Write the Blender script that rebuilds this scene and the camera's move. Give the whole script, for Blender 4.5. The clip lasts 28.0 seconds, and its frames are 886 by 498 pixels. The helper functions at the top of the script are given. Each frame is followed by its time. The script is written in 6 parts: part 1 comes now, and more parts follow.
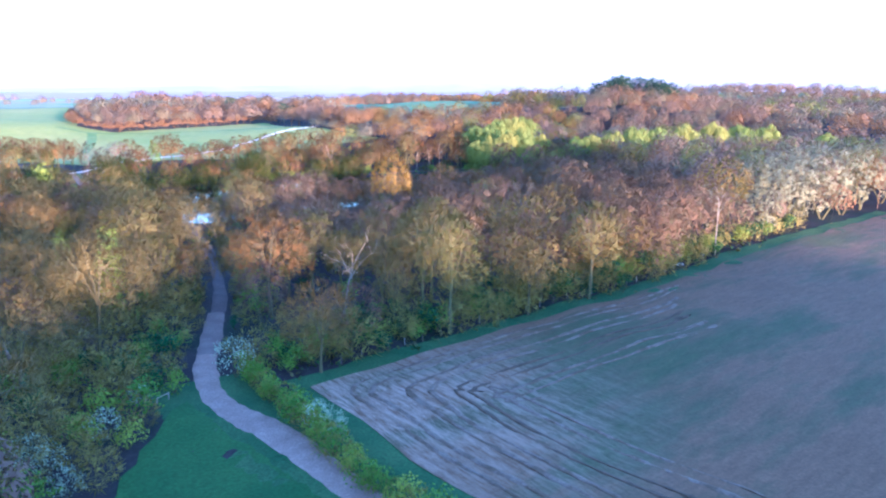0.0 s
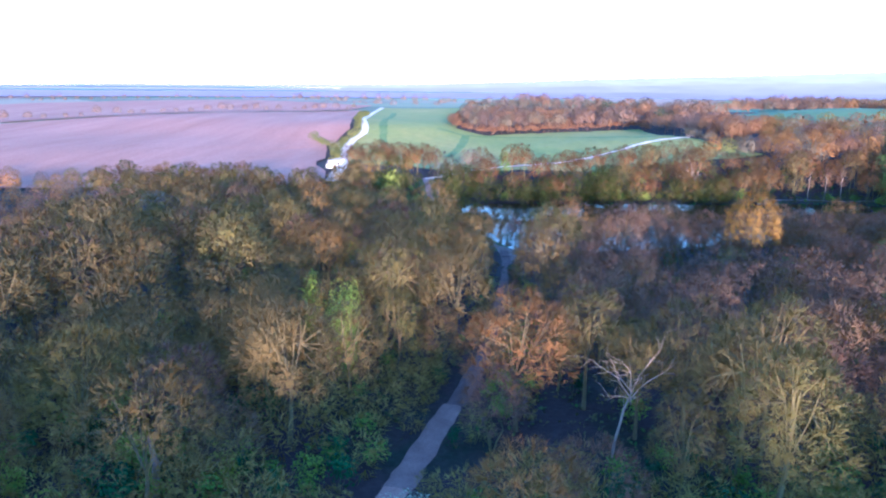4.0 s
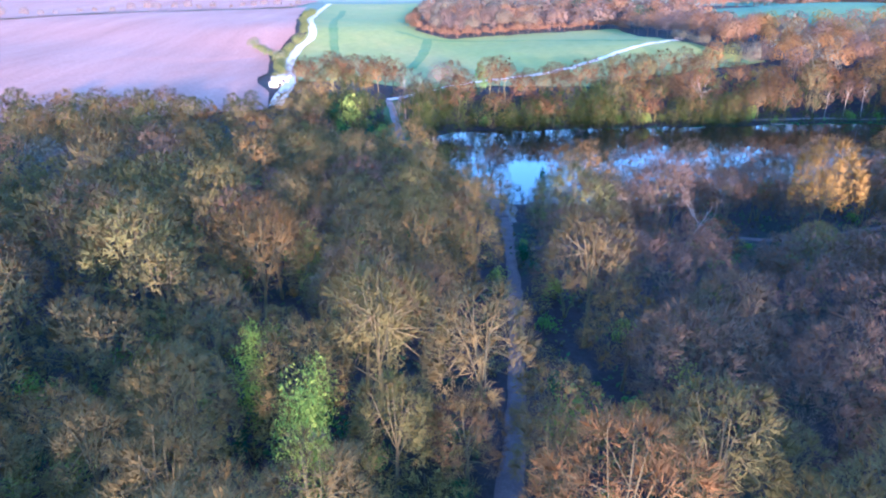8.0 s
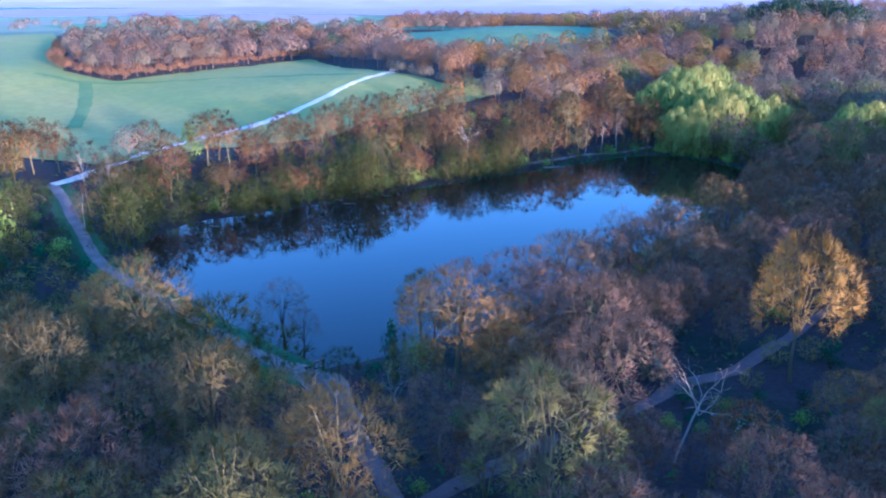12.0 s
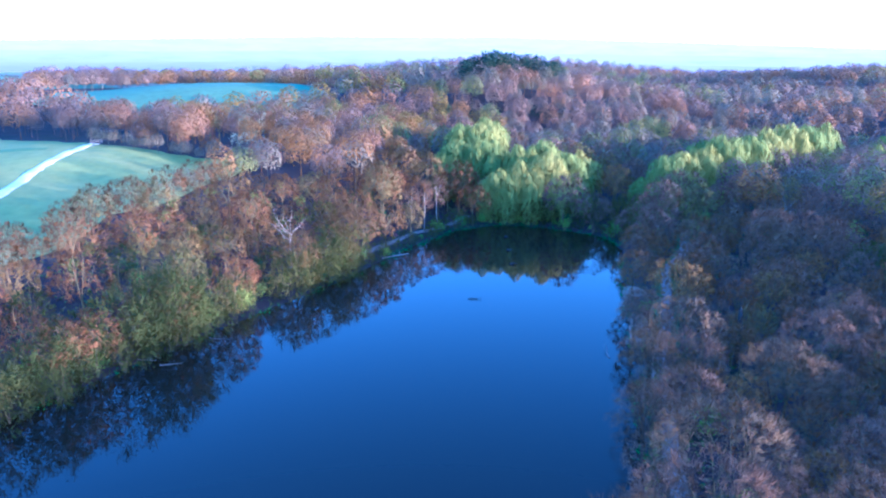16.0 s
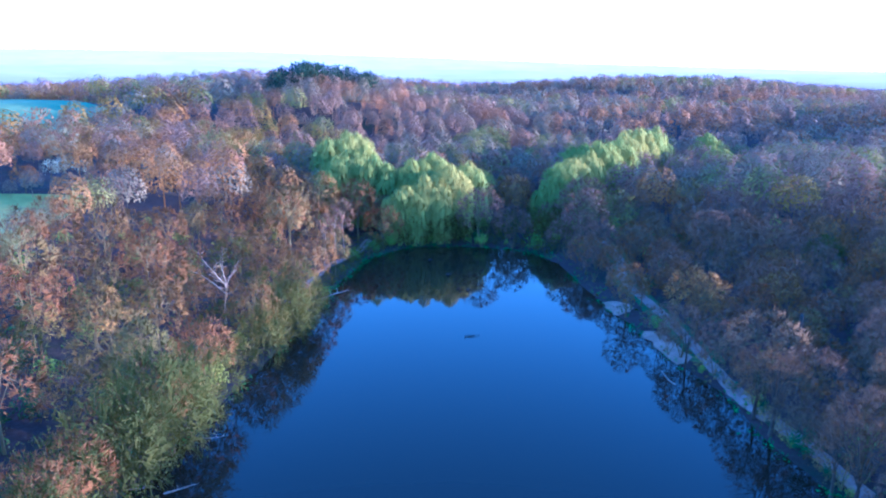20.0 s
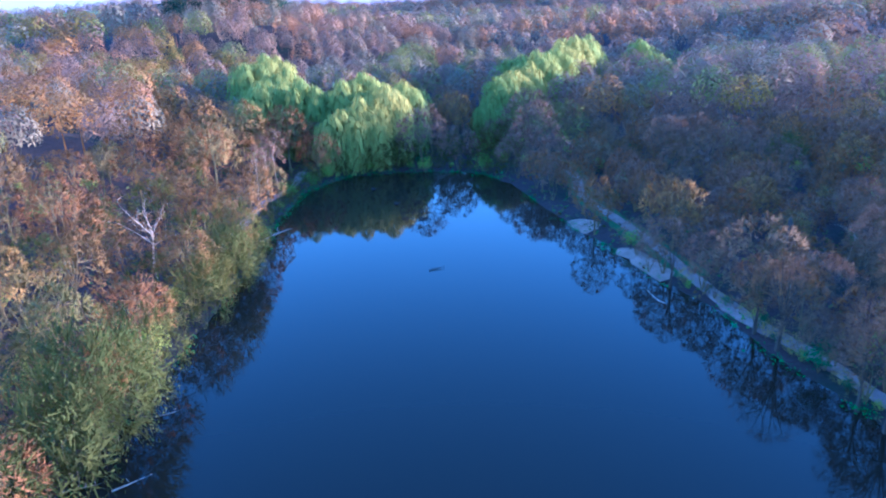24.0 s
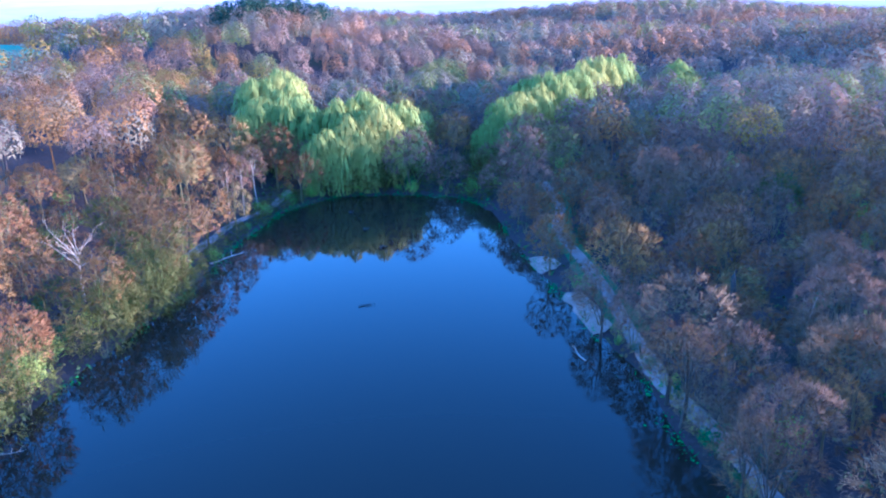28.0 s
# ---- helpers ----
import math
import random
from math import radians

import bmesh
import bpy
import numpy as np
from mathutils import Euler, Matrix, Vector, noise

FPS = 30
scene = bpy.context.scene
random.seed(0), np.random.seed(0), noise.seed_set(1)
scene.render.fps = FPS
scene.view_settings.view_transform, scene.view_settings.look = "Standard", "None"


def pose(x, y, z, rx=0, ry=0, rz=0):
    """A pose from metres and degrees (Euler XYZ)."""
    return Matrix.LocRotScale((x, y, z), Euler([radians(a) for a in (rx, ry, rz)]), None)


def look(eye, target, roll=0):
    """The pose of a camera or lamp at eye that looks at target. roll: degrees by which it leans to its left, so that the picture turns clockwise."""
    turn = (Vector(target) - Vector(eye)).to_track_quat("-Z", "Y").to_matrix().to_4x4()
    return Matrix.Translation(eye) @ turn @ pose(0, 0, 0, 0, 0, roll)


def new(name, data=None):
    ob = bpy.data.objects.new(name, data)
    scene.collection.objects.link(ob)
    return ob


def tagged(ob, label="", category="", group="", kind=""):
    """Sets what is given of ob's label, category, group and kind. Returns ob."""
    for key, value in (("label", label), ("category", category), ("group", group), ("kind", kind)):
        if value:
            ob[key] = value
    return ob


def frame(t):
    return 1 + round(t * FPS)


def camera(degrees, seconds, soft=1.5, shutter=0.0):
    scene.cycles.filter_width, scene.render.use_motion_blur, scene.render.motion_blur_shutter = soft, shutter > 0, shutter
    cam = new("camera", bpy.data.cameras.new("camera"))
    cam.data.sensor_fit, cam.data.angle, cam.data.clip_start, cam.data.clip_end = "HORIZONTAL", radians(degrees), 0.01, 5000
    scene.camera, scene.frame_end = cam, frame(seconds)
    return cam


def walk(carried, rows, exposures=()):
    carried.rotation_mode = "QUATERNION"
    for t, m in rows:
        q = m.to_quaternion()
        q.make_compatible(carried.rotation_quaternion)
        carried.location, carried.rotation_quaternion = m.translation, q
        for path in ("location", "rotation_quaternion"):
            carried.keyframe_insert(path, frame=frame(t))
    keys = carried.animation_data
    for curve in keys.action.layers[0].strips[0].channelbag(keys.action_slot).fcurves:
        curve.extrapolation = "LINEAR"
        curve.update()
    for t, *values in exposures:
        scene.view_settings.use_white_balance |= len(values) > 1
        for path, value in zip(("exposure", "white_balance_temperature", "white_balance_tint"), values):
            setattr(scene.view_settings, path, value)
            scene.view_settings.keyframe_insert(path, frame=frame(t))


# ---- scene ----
cam = camera(63.5, 28.0, soft=2.15)
# seconds, eye, target, roll
PATH = [
    (0, (2.701, -2.694, 42.857), (2.658, -0.742, 42.421), 0.6),
    (0.5, (6.359, 1.413, 42.932), (6.123, 3.357, 42.525), 0.6),
    (1, (9.68, 6.394, 43.193), (9.234, 8.306, 42.812), 0.5),
    (1.5, (12.134, 11.171, 43.938), (11.472, 13.024, 43.581), 0.6),
    (2, (13.482, 17.081, 44.74), (12.572, 18.831, 44.41), 0.9),
    (2.5, (13.453, 22.548, 45.238), (12.451, 24.242, 44.884), 0.9),
    (3, (11.691, 27.815, 45.914), (10.675, 29.494, 45.526), 1.1),
    (3.5, (8.751, 33.866, 46.064), (7.731, 35.535, 45.645), 0.9),
    (5.5, (-4.175, 50.554, 48.075), (-5.165, 52.203, 47.525), 0.6),
    (6, (-7.957, 55.218, 48.466), (-8.924, 56.867, 47.879), 0.5),
    (6.5, (-11.494, 59.358, 48.888), (-12.435, 61.01, 48.268), 0.5),
    (7, (-14.99, 63.885, 49.29), (-15.907, 65.538, 48.636), 0.5),
    (7.5, (-18.271, 68.262, 49.595), (-19.162, 69.916, 48.911), 0.4),
    (8, (-21.901, 73.038, 49.871), (-22.765, 74.692, 49.152), 0.4),
    (8.5, (-25.197, 77.4, 50.125), (-26.035, 79.053, 49.373), 0.4),
    (9, (-28.762, 82.137, 50.371), (-29.567, 83.798, 49.602), 0.4),
    (9.5, (-36.756, 92.607, 50.978), (-37.403, 94.347, 50.234), 0.4),
    (10, (-42.259, 99.823, 51.106), (-42.786, 101.61, 50.381), 0.3),
    (10.5, (-47.056, 106.639, 50.905), (-47.474, 108.462, 50.198), 0.3),
    (11, (-52.37, 114.037, 50.823), (-52.664, 115.89, 50.132), 0.3),
    (11.5, (-57.447, 121.351, 50.658), (-57.621, 123.225, 49.983), 0.4),
    (12, (-62.847, 129.387, 50.54), (-62.892, 131.275, 49.882), 0.5),
    (12.5, (-67.948, 137.093, 50.241), (-67.877, 138.987, 49.602), 0.6),
    (13, (-73.501, 145.198, 49.346), (-73.294, 147.091, 48.734), 0.4),
    (13.5, (-78.577, 153.773, 49.457), (-78.254, 155.654, 48.859), 0.5),
    (15.5, (-94.885, 184.09, 48.828), (-94.143, 185.87, 48.298), 0.7),
    (16, (-99.987, 193.203, 48.003), (-99.123, 194.934, 47.496), 0.8),
    (16.2, (-102.102, 196.717, 47.667), (-101.192, 198.426, 47.172), 0.9),
    (16.4, (-105.28, 202.761, 47.184), (-104.293, 204.423, 46.701), 0.85),
    (16.6, (-108.459, 208.805, 46.701), (-107.395, 210.42, 46.23), 0.8),
    (16.8, (-111.637, 214.85, 46.218), (-110.495, 216.418, 45.759), 0.75),
    (17, (-114.815, 220.894, 45.735), (-113.596, 222.415, 45.288), 0.7),
    (17.5, (-116.261, 223.647, 45.657), (-115.006, 225.139, 45.208), 0.7),
    (18, (-117.77, 226.529, 45.563), (-116.479, 227.987, 45.112), 0.7),
    (18.5, (-119.007, 229.117, 45.432), (-117.687, 230.55, 44.98), 0.7),
    (19, (-120.582, 231.751, 45.455), (-119.227, 233.15, 45.0), 0.6),
    (19.5, (-121.932, 234.326, 45.345), (-120.547, 235.694, 44.888), 0.6),
    (20, (-123.462, 236.959, 45.402), (-122.047, 238.295, 44.94), 0.5),
    (20.5, (-124.529, 239.561, 45.238), (-123.087, 240.866, 44.773), 0.5),
    (22.5, (-125.905, 247.129, 44.537), (-124.379, 248.312, 44.015), -1.0),
    (23, (-123.803, 248.222, 43.731), (-122.281, 249.395, 43.177), -1.3),
    (23.5, (-121.542, 249.259, 43.265), (-120.023, 250.412, 42.661), -1.6),
    (24, (-118.316, 249.719, 42.248), (-116.808, 250.855, 41.588), -2.0),
    (24.5, (-115.391, 249.905, 41.915), (-113.891, 251.02, 41.202), -2.3),
    (25, (-112.338, 249.343, 42.003), (-110.83, 250.448, 41.293), -2.4),
    (25.5, (-109.4, 247.889, 42.072), (-107.892, 249.004, 41.377), -2.3),
    (26, (-106.97, 245.698, 42.37), (-105.475, 246.842, 41.694), -2.1),
    (26.5, (-104.901, 243.619, 42.761), (-103.426, 244.795, 42.096), -1.8),
    (27, (-102.732, 241.3, 43.171), (-101.284, 242.515, 42.519), -1.6),
    (27.5, (-100.872, 239.217, 43.627), (-99.452, 240.47, 42.986), -1.4),
    (28, (-98.763, 236.854, 44.091), (-97.377, 238.149, 43.459), -1.2),
]
EXPOSURE, TINT, SUN_POWER, GLOW = 2.98, 22, 4.6, 0.225
LIGHT_METER = [(0.0, 0.22, 3550), (1.0, 0.14, 3530), (2.0, -0.15, 3520), (3.0, -0.32, 3500), (6.0, -0.08, 3430), (8.0, 0.08, 3410), (10.0, 0.25, 3360), (11.0, 0.18, 3340), (12.0, -0.4, 3260), (13.0, -0.6, 3120), (13.5, -0.55, 3100), (15.5, 0.02, 3050), (16.0, 0.1, 3050), (18.0, 0.04, 3050), (20.5, 0.06, 3060), (25.0, 0.25, 3170), (28.0, 0.3, 3110)]
# Haze painted into the glowing backdrops, paler from near to far.
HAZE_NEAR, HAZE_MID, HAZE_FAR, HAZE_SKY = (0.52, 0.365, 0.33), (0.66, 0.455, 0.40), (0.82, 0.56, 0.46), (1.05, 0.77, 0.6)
walk(cam, [(t, look(eye, target, roll)) for t, eye, target, roll in PATH], [(s, EXPOSURE + e, k, TINT) for s, e, k in LIGHT_METER])

# ---------------------------------------------------------------- light
SUN_FROM = Vector((0.62, -0.78, 0.0)).normalized()
SUN_ELEVATION = radians(6.0)
world = bpy.data.worlds.new("sky")
scene.world = world
world.use_nodes = True
wn = world.node_tree.nodes
sky = wn.new("ShaderNodeTexSky")
sky.sky_type = "NISHITA"
sky.sun_disc = False
sky.sun_elevation = SUN_ELEVATION
sky.sun_rotation = math.atan2(SUN_FROM.x, SUN_FROM.y)
sky.air_density = 1.0
sky.dust_density = 0.0
sky.ozone_density = 0.0
wn["Background"].inputs["Strength"].default_value = 0.108
world.node_tree.links.new(sky.outputs["Color"], wn["Background"].inputs["Color"])
sun = new("sun", bpy.data.lights.new("sun", "SUN"))
sun.data.energy = SUN_POWER
sun.data.angle = radians(2.5)
sun.data.color = (1.0, 0.50, 0.15)
toward = SUN_FROM * math.cos(SUN_ELEVATION) + Vector((0, 0, math.sin(SUN_ELEVATION)))
sun.rotation_euler = (-toward).to_track_quat("-Z", "Y").to_euler()

# ---------------------------------------------------------------- materials


def mat_base(name, rough=0.9):
    m = bpy.data.materials.new(name)
    m.use_nodes = True
    n = m.node_tree.nodes
    b = n["Principled BSDF"]
    b.inputs["Roughness"].default_value = rough
    b.inputs["Specular IOR Level"].default_value = 0.2
    return m, n, m.node_tree.links, b


def ramp_node(n, stops):
    r = n.new("ShaderNodeValToRGB")
    while len(r.color_ramp.elements) < len(stops):
        r.color_ramp.elements.new(0.5)
    for e, (p, c) in zip(r.color_ramp.elements, stops):
        e.position, e.color = p, (*c, 1)
    return r


def noise_node(n, l, scale, detail=4.0, rough=0.6, stretch=None, coord="Object"):
    tc = n.new("ShaderNodeTexCoord")
    nz = n.new("ShaderNodeTexNoise")
    nz.inputs["Scale"].default_value = scale
    nz.inputs["Detail"].default_value = detail
    nz.inputs["Roughness"].default_value = rough
    if stretch:
        mp = n.new("ShaderNodeMapping")
        mp.vector_type = "TEXTURE"
        mp.inputs["Rotation"].default_value = (0, 0, stretch[0])
        mp.inputs["Scale"].default_value = [1 / s for s in stretch[1]]
        l.new(tc.outputs[coord], mp.inputs["Vector"])
        l.new(mp.outputs["Vector"], nz.inputs["Vector"])
    else:
        l.new(tc.outputs[coord], nz.inputs["Vector"])
    return nz


def mix_colour(n, l, fac, a, b, kind="MIX"):
    m = n.new("ShaderNodeMix")
    m.data_type = "RGBA"
    m.blend_type = kind
    for sock, v in (("Factor", fac), ("A", a), ("B", b)):
        s = [i for i in m.inputs if i.name == sock and i.enabled and i.type in (("VALUE",) if sock == "Factor" else ("RGBA",))][0]
        if isinstance(v, bpy.types.NodeSocket):
            l.new(v, s)
        elif sock == "Factor":
            s.default_value = v
        else:
            s.default_value = (*v, 1)
    return [o for o in m.outputs if o.type == "RGBA"][0]


def ground_mat(name, stops, scale, fine_scale, fine=0.5, stretch=None, rough=0.95, bump=0.3):
    """Two scales of variation: broad patches by a ramp, fine grain multiplied in, and relief."""
    m, n, l, b = mat_base(name, rough)
    big = noise_node(n, l, scale, 5.0, 0.6, stretch)
    r = ramp_node(n, stops)
    l.new(big.outputs["Fac"], r.inputs["Fac"])
    grain = noise_node(n, l, fine_scale, 6.0, 0.7)
    g = ramp_node(n, [(0.3, (1 - fine,) * 3), (0.7, (1 + fine * 0.4,) * 3)])
    l.new(grain.outputs["Fac"], g.inputs["Fac"])
    l.new(mix_colour(n, l, 1.0, r.outputs["Color"], g.outputs["Color"], "MULTIPLY"), b.inputs["Base Color"])
    bp = n.new("ShaderNodeBump")
    bp.inputs["Strength"].default_value = bump
    bp.inputs["Distance"].default_value = 0.15
    l.new(grain.outputs["Fac"], bp.inputs["Height"])
    l.new(bp.outputs["Normal"], b.inputs["Normal"])
    return m


def land_mat(name, stops, scale, fine_scale):
    """Woodland floor, and beyond the woods a patchwork of fields."""
    m = ground_mat(name, stops, scale, fine_scale)
    n, l = m.node_tree.nodes, m.node_tree.links
    b = n["Principled BSDF"]
    here = b.inputs["Base Color"].links[0].from_socket
    tc = n.new("ShaderNodeTexCoord")
    vo = n.new("ShaderNodeTexVoronoi")
    vo.inputs["Scale"].default_value = 0.0042
    l.new(tc.outputs["Object"], vo.inputs["Vector"])
    sp = n.new("ShaderNodeSeparateXYZ")
    l.new(vo.outputs["Color"], sp.inputs["Vector"])
    crops = ramp_node(n, [(0.0, (0.12, 0.22, 0.09)), (0.3, (0.20, 0.27, 0.12)), (0.5, (0.34, 0.24, 0.18)), (0.7, (0.15, 0.17, 0.10)), (1.0, (0.26, 0.30, 0.15))])
    l.new(sp.outputs["X"], crops.inputs["Fac"])
    ds = n.new("ShaderNodeVectorMath")
    ds.operation = "DISTANCE"
    l.new(tc.outputs["Object"], ds.inputs[0])
    ds.inputs[1].default_value = (150, 330, 0)
    far = n.new("ShaderNodeMapRange")
    far.inputs["From Min"].default_value, far.inputs["From Max"].default_value = 690.0, 700.0
    l.new(ds.outputs["Value"], far.inputs["Value"])
    l.new(mix_colour(n, l, far.outputs["Result"], here, crops.outputs["Color"]), b.inputs["Base Color"])
    return m


def plant_mat(name, stops, patch=None, translucent=0.0, rough=0.85):
    """Colour by the thing's own chance (or, for joined stands, by the stand's place), with fine mottling."""
    m, n, l, b = mat_base(name, rough)
    r = ramp_node(n, stops)
    if patch:
        nz = noise_node(n, l, patch, 2.0, 0.7)
        spread = n.new("ShaderNodeMapRange")
        spread.inputs["From Min"].default_value, spread.inputs["From Max"].default_value = 0.32, 0.68
        l.new(nz.outputs["Fac"], spread.inputs["Value"])
        l.new(spread.outputs["Result"], r.inputs["Fac"])
    else:
        oi = n.new("ShaderNodeObjectInfo")
        l.new(oi.outputs["Random"], r.inputs["Fac"])
    mot = noise_node(n, l, 0.9, 3.0, 0.7)
    g = ramp_node(n, [(0.3, (0.78,) * 3), (0.7, (1.15,) * 3)])
    l.new(mot.outputs["Fac"], g.inputs["Fac"])
    col = mix_colour(n, l, 1.0, r.outputs["Color"], g.outputs["Color"], "MULTIPLY")
    l.new(col, b.inputs["Base Color"])
    if translucent:
        tr = n.new("ShaderNodeBsdfTranslucent")
        l.new(col, tr.inputs["Color"])
        mx = n.new("ShaderNodeMixShader")
        mx.inputs["Fac"].default_value = translucent
        l.new(b.outputs["BSDF"], mx.inputs[1])
        l.new(tr.outputs["BSDF"], mx.inputs[2])
        l.new(mx.outputs["Shader"], n["Material Output"].inputs["Surface"])
    return m


def plain_mat(name, colour, rough=0.8, metal=0.0, scale=6.0):
    m, n, l, b = mat_base(name, rough)
    nz = noise_node(n, l, scale, 5.0, 0.65)
    r = ramp_node(n, [(0.3, tuple(c * 0.72 for c in colour)), (0.7, tuple(min(1, c * 1.15) for c in colour))])
    l.new(nz.outputs["Fac"], r.inputs["Fac"])
    l.new(r.outputs["Color"], b.inputs["Base Color"])
    b.inputs["Metallic"].default_value = metal
    return m


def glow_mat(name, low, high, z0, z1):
    """A far backdrop that glows, its haze painted in: the colour runs with height."""
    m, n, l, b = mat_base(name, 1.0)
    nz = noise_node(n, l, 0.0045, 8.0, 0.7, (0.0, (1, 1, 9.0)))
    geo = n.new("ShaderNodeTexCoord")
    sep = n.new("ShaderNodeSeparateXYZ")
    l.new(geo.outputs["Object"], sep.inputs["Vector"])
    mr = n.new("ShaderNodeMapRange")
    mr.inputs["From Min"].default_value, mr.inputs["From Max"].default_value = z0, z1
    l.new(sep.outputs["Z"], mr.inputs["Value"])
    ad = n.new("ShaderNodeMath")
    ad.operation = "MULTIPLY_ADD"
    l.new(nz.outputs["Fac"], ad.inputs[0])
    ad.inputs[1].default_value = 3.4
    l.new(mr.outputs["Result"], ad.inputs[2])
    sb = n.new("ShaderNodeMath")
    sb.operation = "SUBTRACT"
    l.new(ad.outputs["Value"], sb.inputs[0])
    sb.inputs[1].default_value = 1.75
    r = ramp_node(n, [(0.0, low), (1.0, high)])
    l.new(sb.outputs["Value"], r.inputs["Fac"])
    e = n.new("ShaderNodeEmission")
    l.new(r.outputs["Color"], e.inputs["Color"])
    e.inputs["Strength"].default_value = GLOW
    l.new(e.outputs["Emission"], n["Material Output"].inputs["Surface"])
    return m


M_FLOOR = land_mat("woodland_floor", [(0.3, (0.032, 0.025, 0.024)), (0.5, (0.045, 0.034, 0.030)), (0.62, (0.023, 0.029, 0.017)), (0.8, (0.052, 0.040, 0.039))], 0.06, 1.4)
M_GRASS = ground_mat("mown_grass", [(0.3, (0.042, 0.085, 0.018)), (0.7, (0.075, 0.125, 0.025))], 0.09, 2.5, 0.4)
M_MEADOW = ground_mat("spring_crop", [(0.25, (0.184, 0.232, 0.048)), (0.5, (0.253, 0.258, 0.057)), (0.75, (0.391, 0.309, 0.085))], 0.012, 0.25, 0.2, (0.9, (1, 0.35, 1)))
M_PASTURE = ground_mat("far_pasture", [(0.3, (0.10, 0.17, 0.07)), (0.7, (0.15, 0.22, 0.09))], 0.01, 0.2, 0.25)
M_PLOUGH = ground_mat("ploughed_soil", [(0.3, (0.312, 0.160, 0.104)), (0.7, (0.421, 0.232, 0.158))], 0.05, 0.6, 0.25, (2.1, (0.12, 1, 1)))
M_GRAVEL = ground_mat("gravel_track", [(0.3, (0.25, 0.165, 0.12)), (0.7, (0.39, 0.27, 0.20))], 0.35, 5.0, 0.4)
# The same gravel in a lower colour, imitating shade at the wood's edge.
M_SHADED_GRAVEL = ground_mat("shaded_gravel", [(0.3, (0.165, 0.115, 0.09)), (0.7, (0.265, 0.19, 0.15))], 0.35, 5.0, 0.4)
# Track colour raised and warmed to stand in for sunlight on it.
M_PALE = ground_mat("sunlit_track", [(0.3, (0.62, 0.53, 0.41)), (0.7, (0.8, 0.7, 0.56))], 0.3, 4.0, 0.3)
M_PATH = ground_mat("earth_path", [(0.3, (0.169, 0.131, 0.102)), (0.7, (0.273, 0.219, 0.180))], 0.35, 5.0, 0.4)
# Earth colour kept low to imitate the shade under the trees.
M_EARTH = ground_mat("shaded_earth", [(0.3, (0.102, 0.073, 0.062)), (0.7, (0.164, 0.119, 0.101))], 0.35, 5.0, 0.4)
M_SAND = ground_mat("bare_bank", [(0.3, (0.175, 0.138, 0.096)), (0.7, (0.312, 0.240, 0.180))], 0.5, 6.0, 0.4)
M_VERGE = ground_mat("grass_margin", [(0.3, (0.045, 0.085, 0.025)), (0.7, (0.09, 0.13, 0.04))], 0.15, 3.0, 0.5)
M_BARK = plant_mat("bark", [(0.0, (0.105, 0.084, 0.039)), (0.5, (0.145, 0.116, 0.050)), (1.0, (0.125, 0.116, 0.045))])
M_TRAM = ground_mat("crop_wheeling", [(0.3, (0.12, 0.185, 0.045)), (0.7, (0.17, 0.215, 0.055))], 0.05, 0.6, 0.2)
M_SCUFF = ground_mat("scuffed_soil", [(0.40, (0.13, 0.085, 0.047)), (0.54, (0.20, 0.135, 0.09)), (0.68, (0.24, 0.17, 0.115))], 0.45, 4.0, 0.4)
M_RUT = ground_mat("damp_rut", [(0.35, (0.085, 0.058, 0.035)), (0.65, (0.15, 0.095, 0.055))], 0.5, 4.0, 0.4)
M_DARK_BARK = plant_mat("dark_bark", [(0.0, (0.046, 0.038, 0.028)), (1.0, (0.070, 0.058, 0.040))])
M_PALE_BARK = plant_mat("pale_bark", [(0.0, (0.281, 0.229, 0.172)), (1.0, (0.364, 0.302, 0.229))])
M_SALLOW = plant_mat("sallow_leaf", [(0.0, (0.065, 0.080, 0.014)), (0.5, (0.085, 0.094, 0.015)), (1.0, (0.108, 0.102, 0.017))], None, 0.5)
M_TWIG_OAK = plant_mat("oak_twigs", [(0.0, (0.175, 0.138, 0.036)), (0.35, (0.237, 0.145, 0.034)), (0.6, (0.163, 0.158, 0.036)), (0.85, (0.256, 0.135, 0.034)), (1.0, (0.244, 0.191, 0.034))], None, 0.25)
M_TWIG_ASH = plant_mat("ash_twigs", [(0.0, (0.151, 0.123, 0.035)), (0.5, (0.188, 0.137, 0.040)), (0.8, (0.145, 0.130, 0.029)), (1.0, (0.194, 0.119, 0.040))], None, 0.25)
M_TWIG_BEAM = plant_mat("hornbeam_twigs", [(0.0, (0.166, 0.110, 0.067)), (0.4, (0.193, 0.123, 0.072)), (0.7, (0.171, 0.126, 0.060)), (1.0, (0.204, 0.117, 0.067))], None, 0.3)
M_TWIG_BEECH = plant_mat("beech_twigs", [(0.0, (0.154, 0.084, 0.024)), (0.3, (0.190, 0.093, 0.026)), (0.5, (0.146, 0.087, 0.027)), (0.7, (0.199, 0.093, 0.026)), (0.85, (0.150, 0.100, 0.024)), (1.0, (0.185, 0.098, 0.024))], None, 0.25)
M_RUSSET = plant_mat("russet_twigs", [(0.0, (0.239, 0.136, 0.035)), (0.5, (0.293, 0.153, 0.035)), (1.0, (0.255, 0.156, 0.042))], 0.05, 0.35)
M_MAUVE = plant_mat("mauve_twigs", [(0.0, (0.172, 0.124, 0.089)), (0.5, (0.216, 0.141, 0.096)), (1.0, (0.185, 0.141, 0.084))], 0.05, 0.35)
M_PINKISH = plant_mat("pinkish_twigs", [(0.0, (0.220, 0.120, 0.055)), (0.5, (0.254, 0.138, 0.061)), (1.0, (0.214, 0.133, 0.055))], 0.05, 0.35)
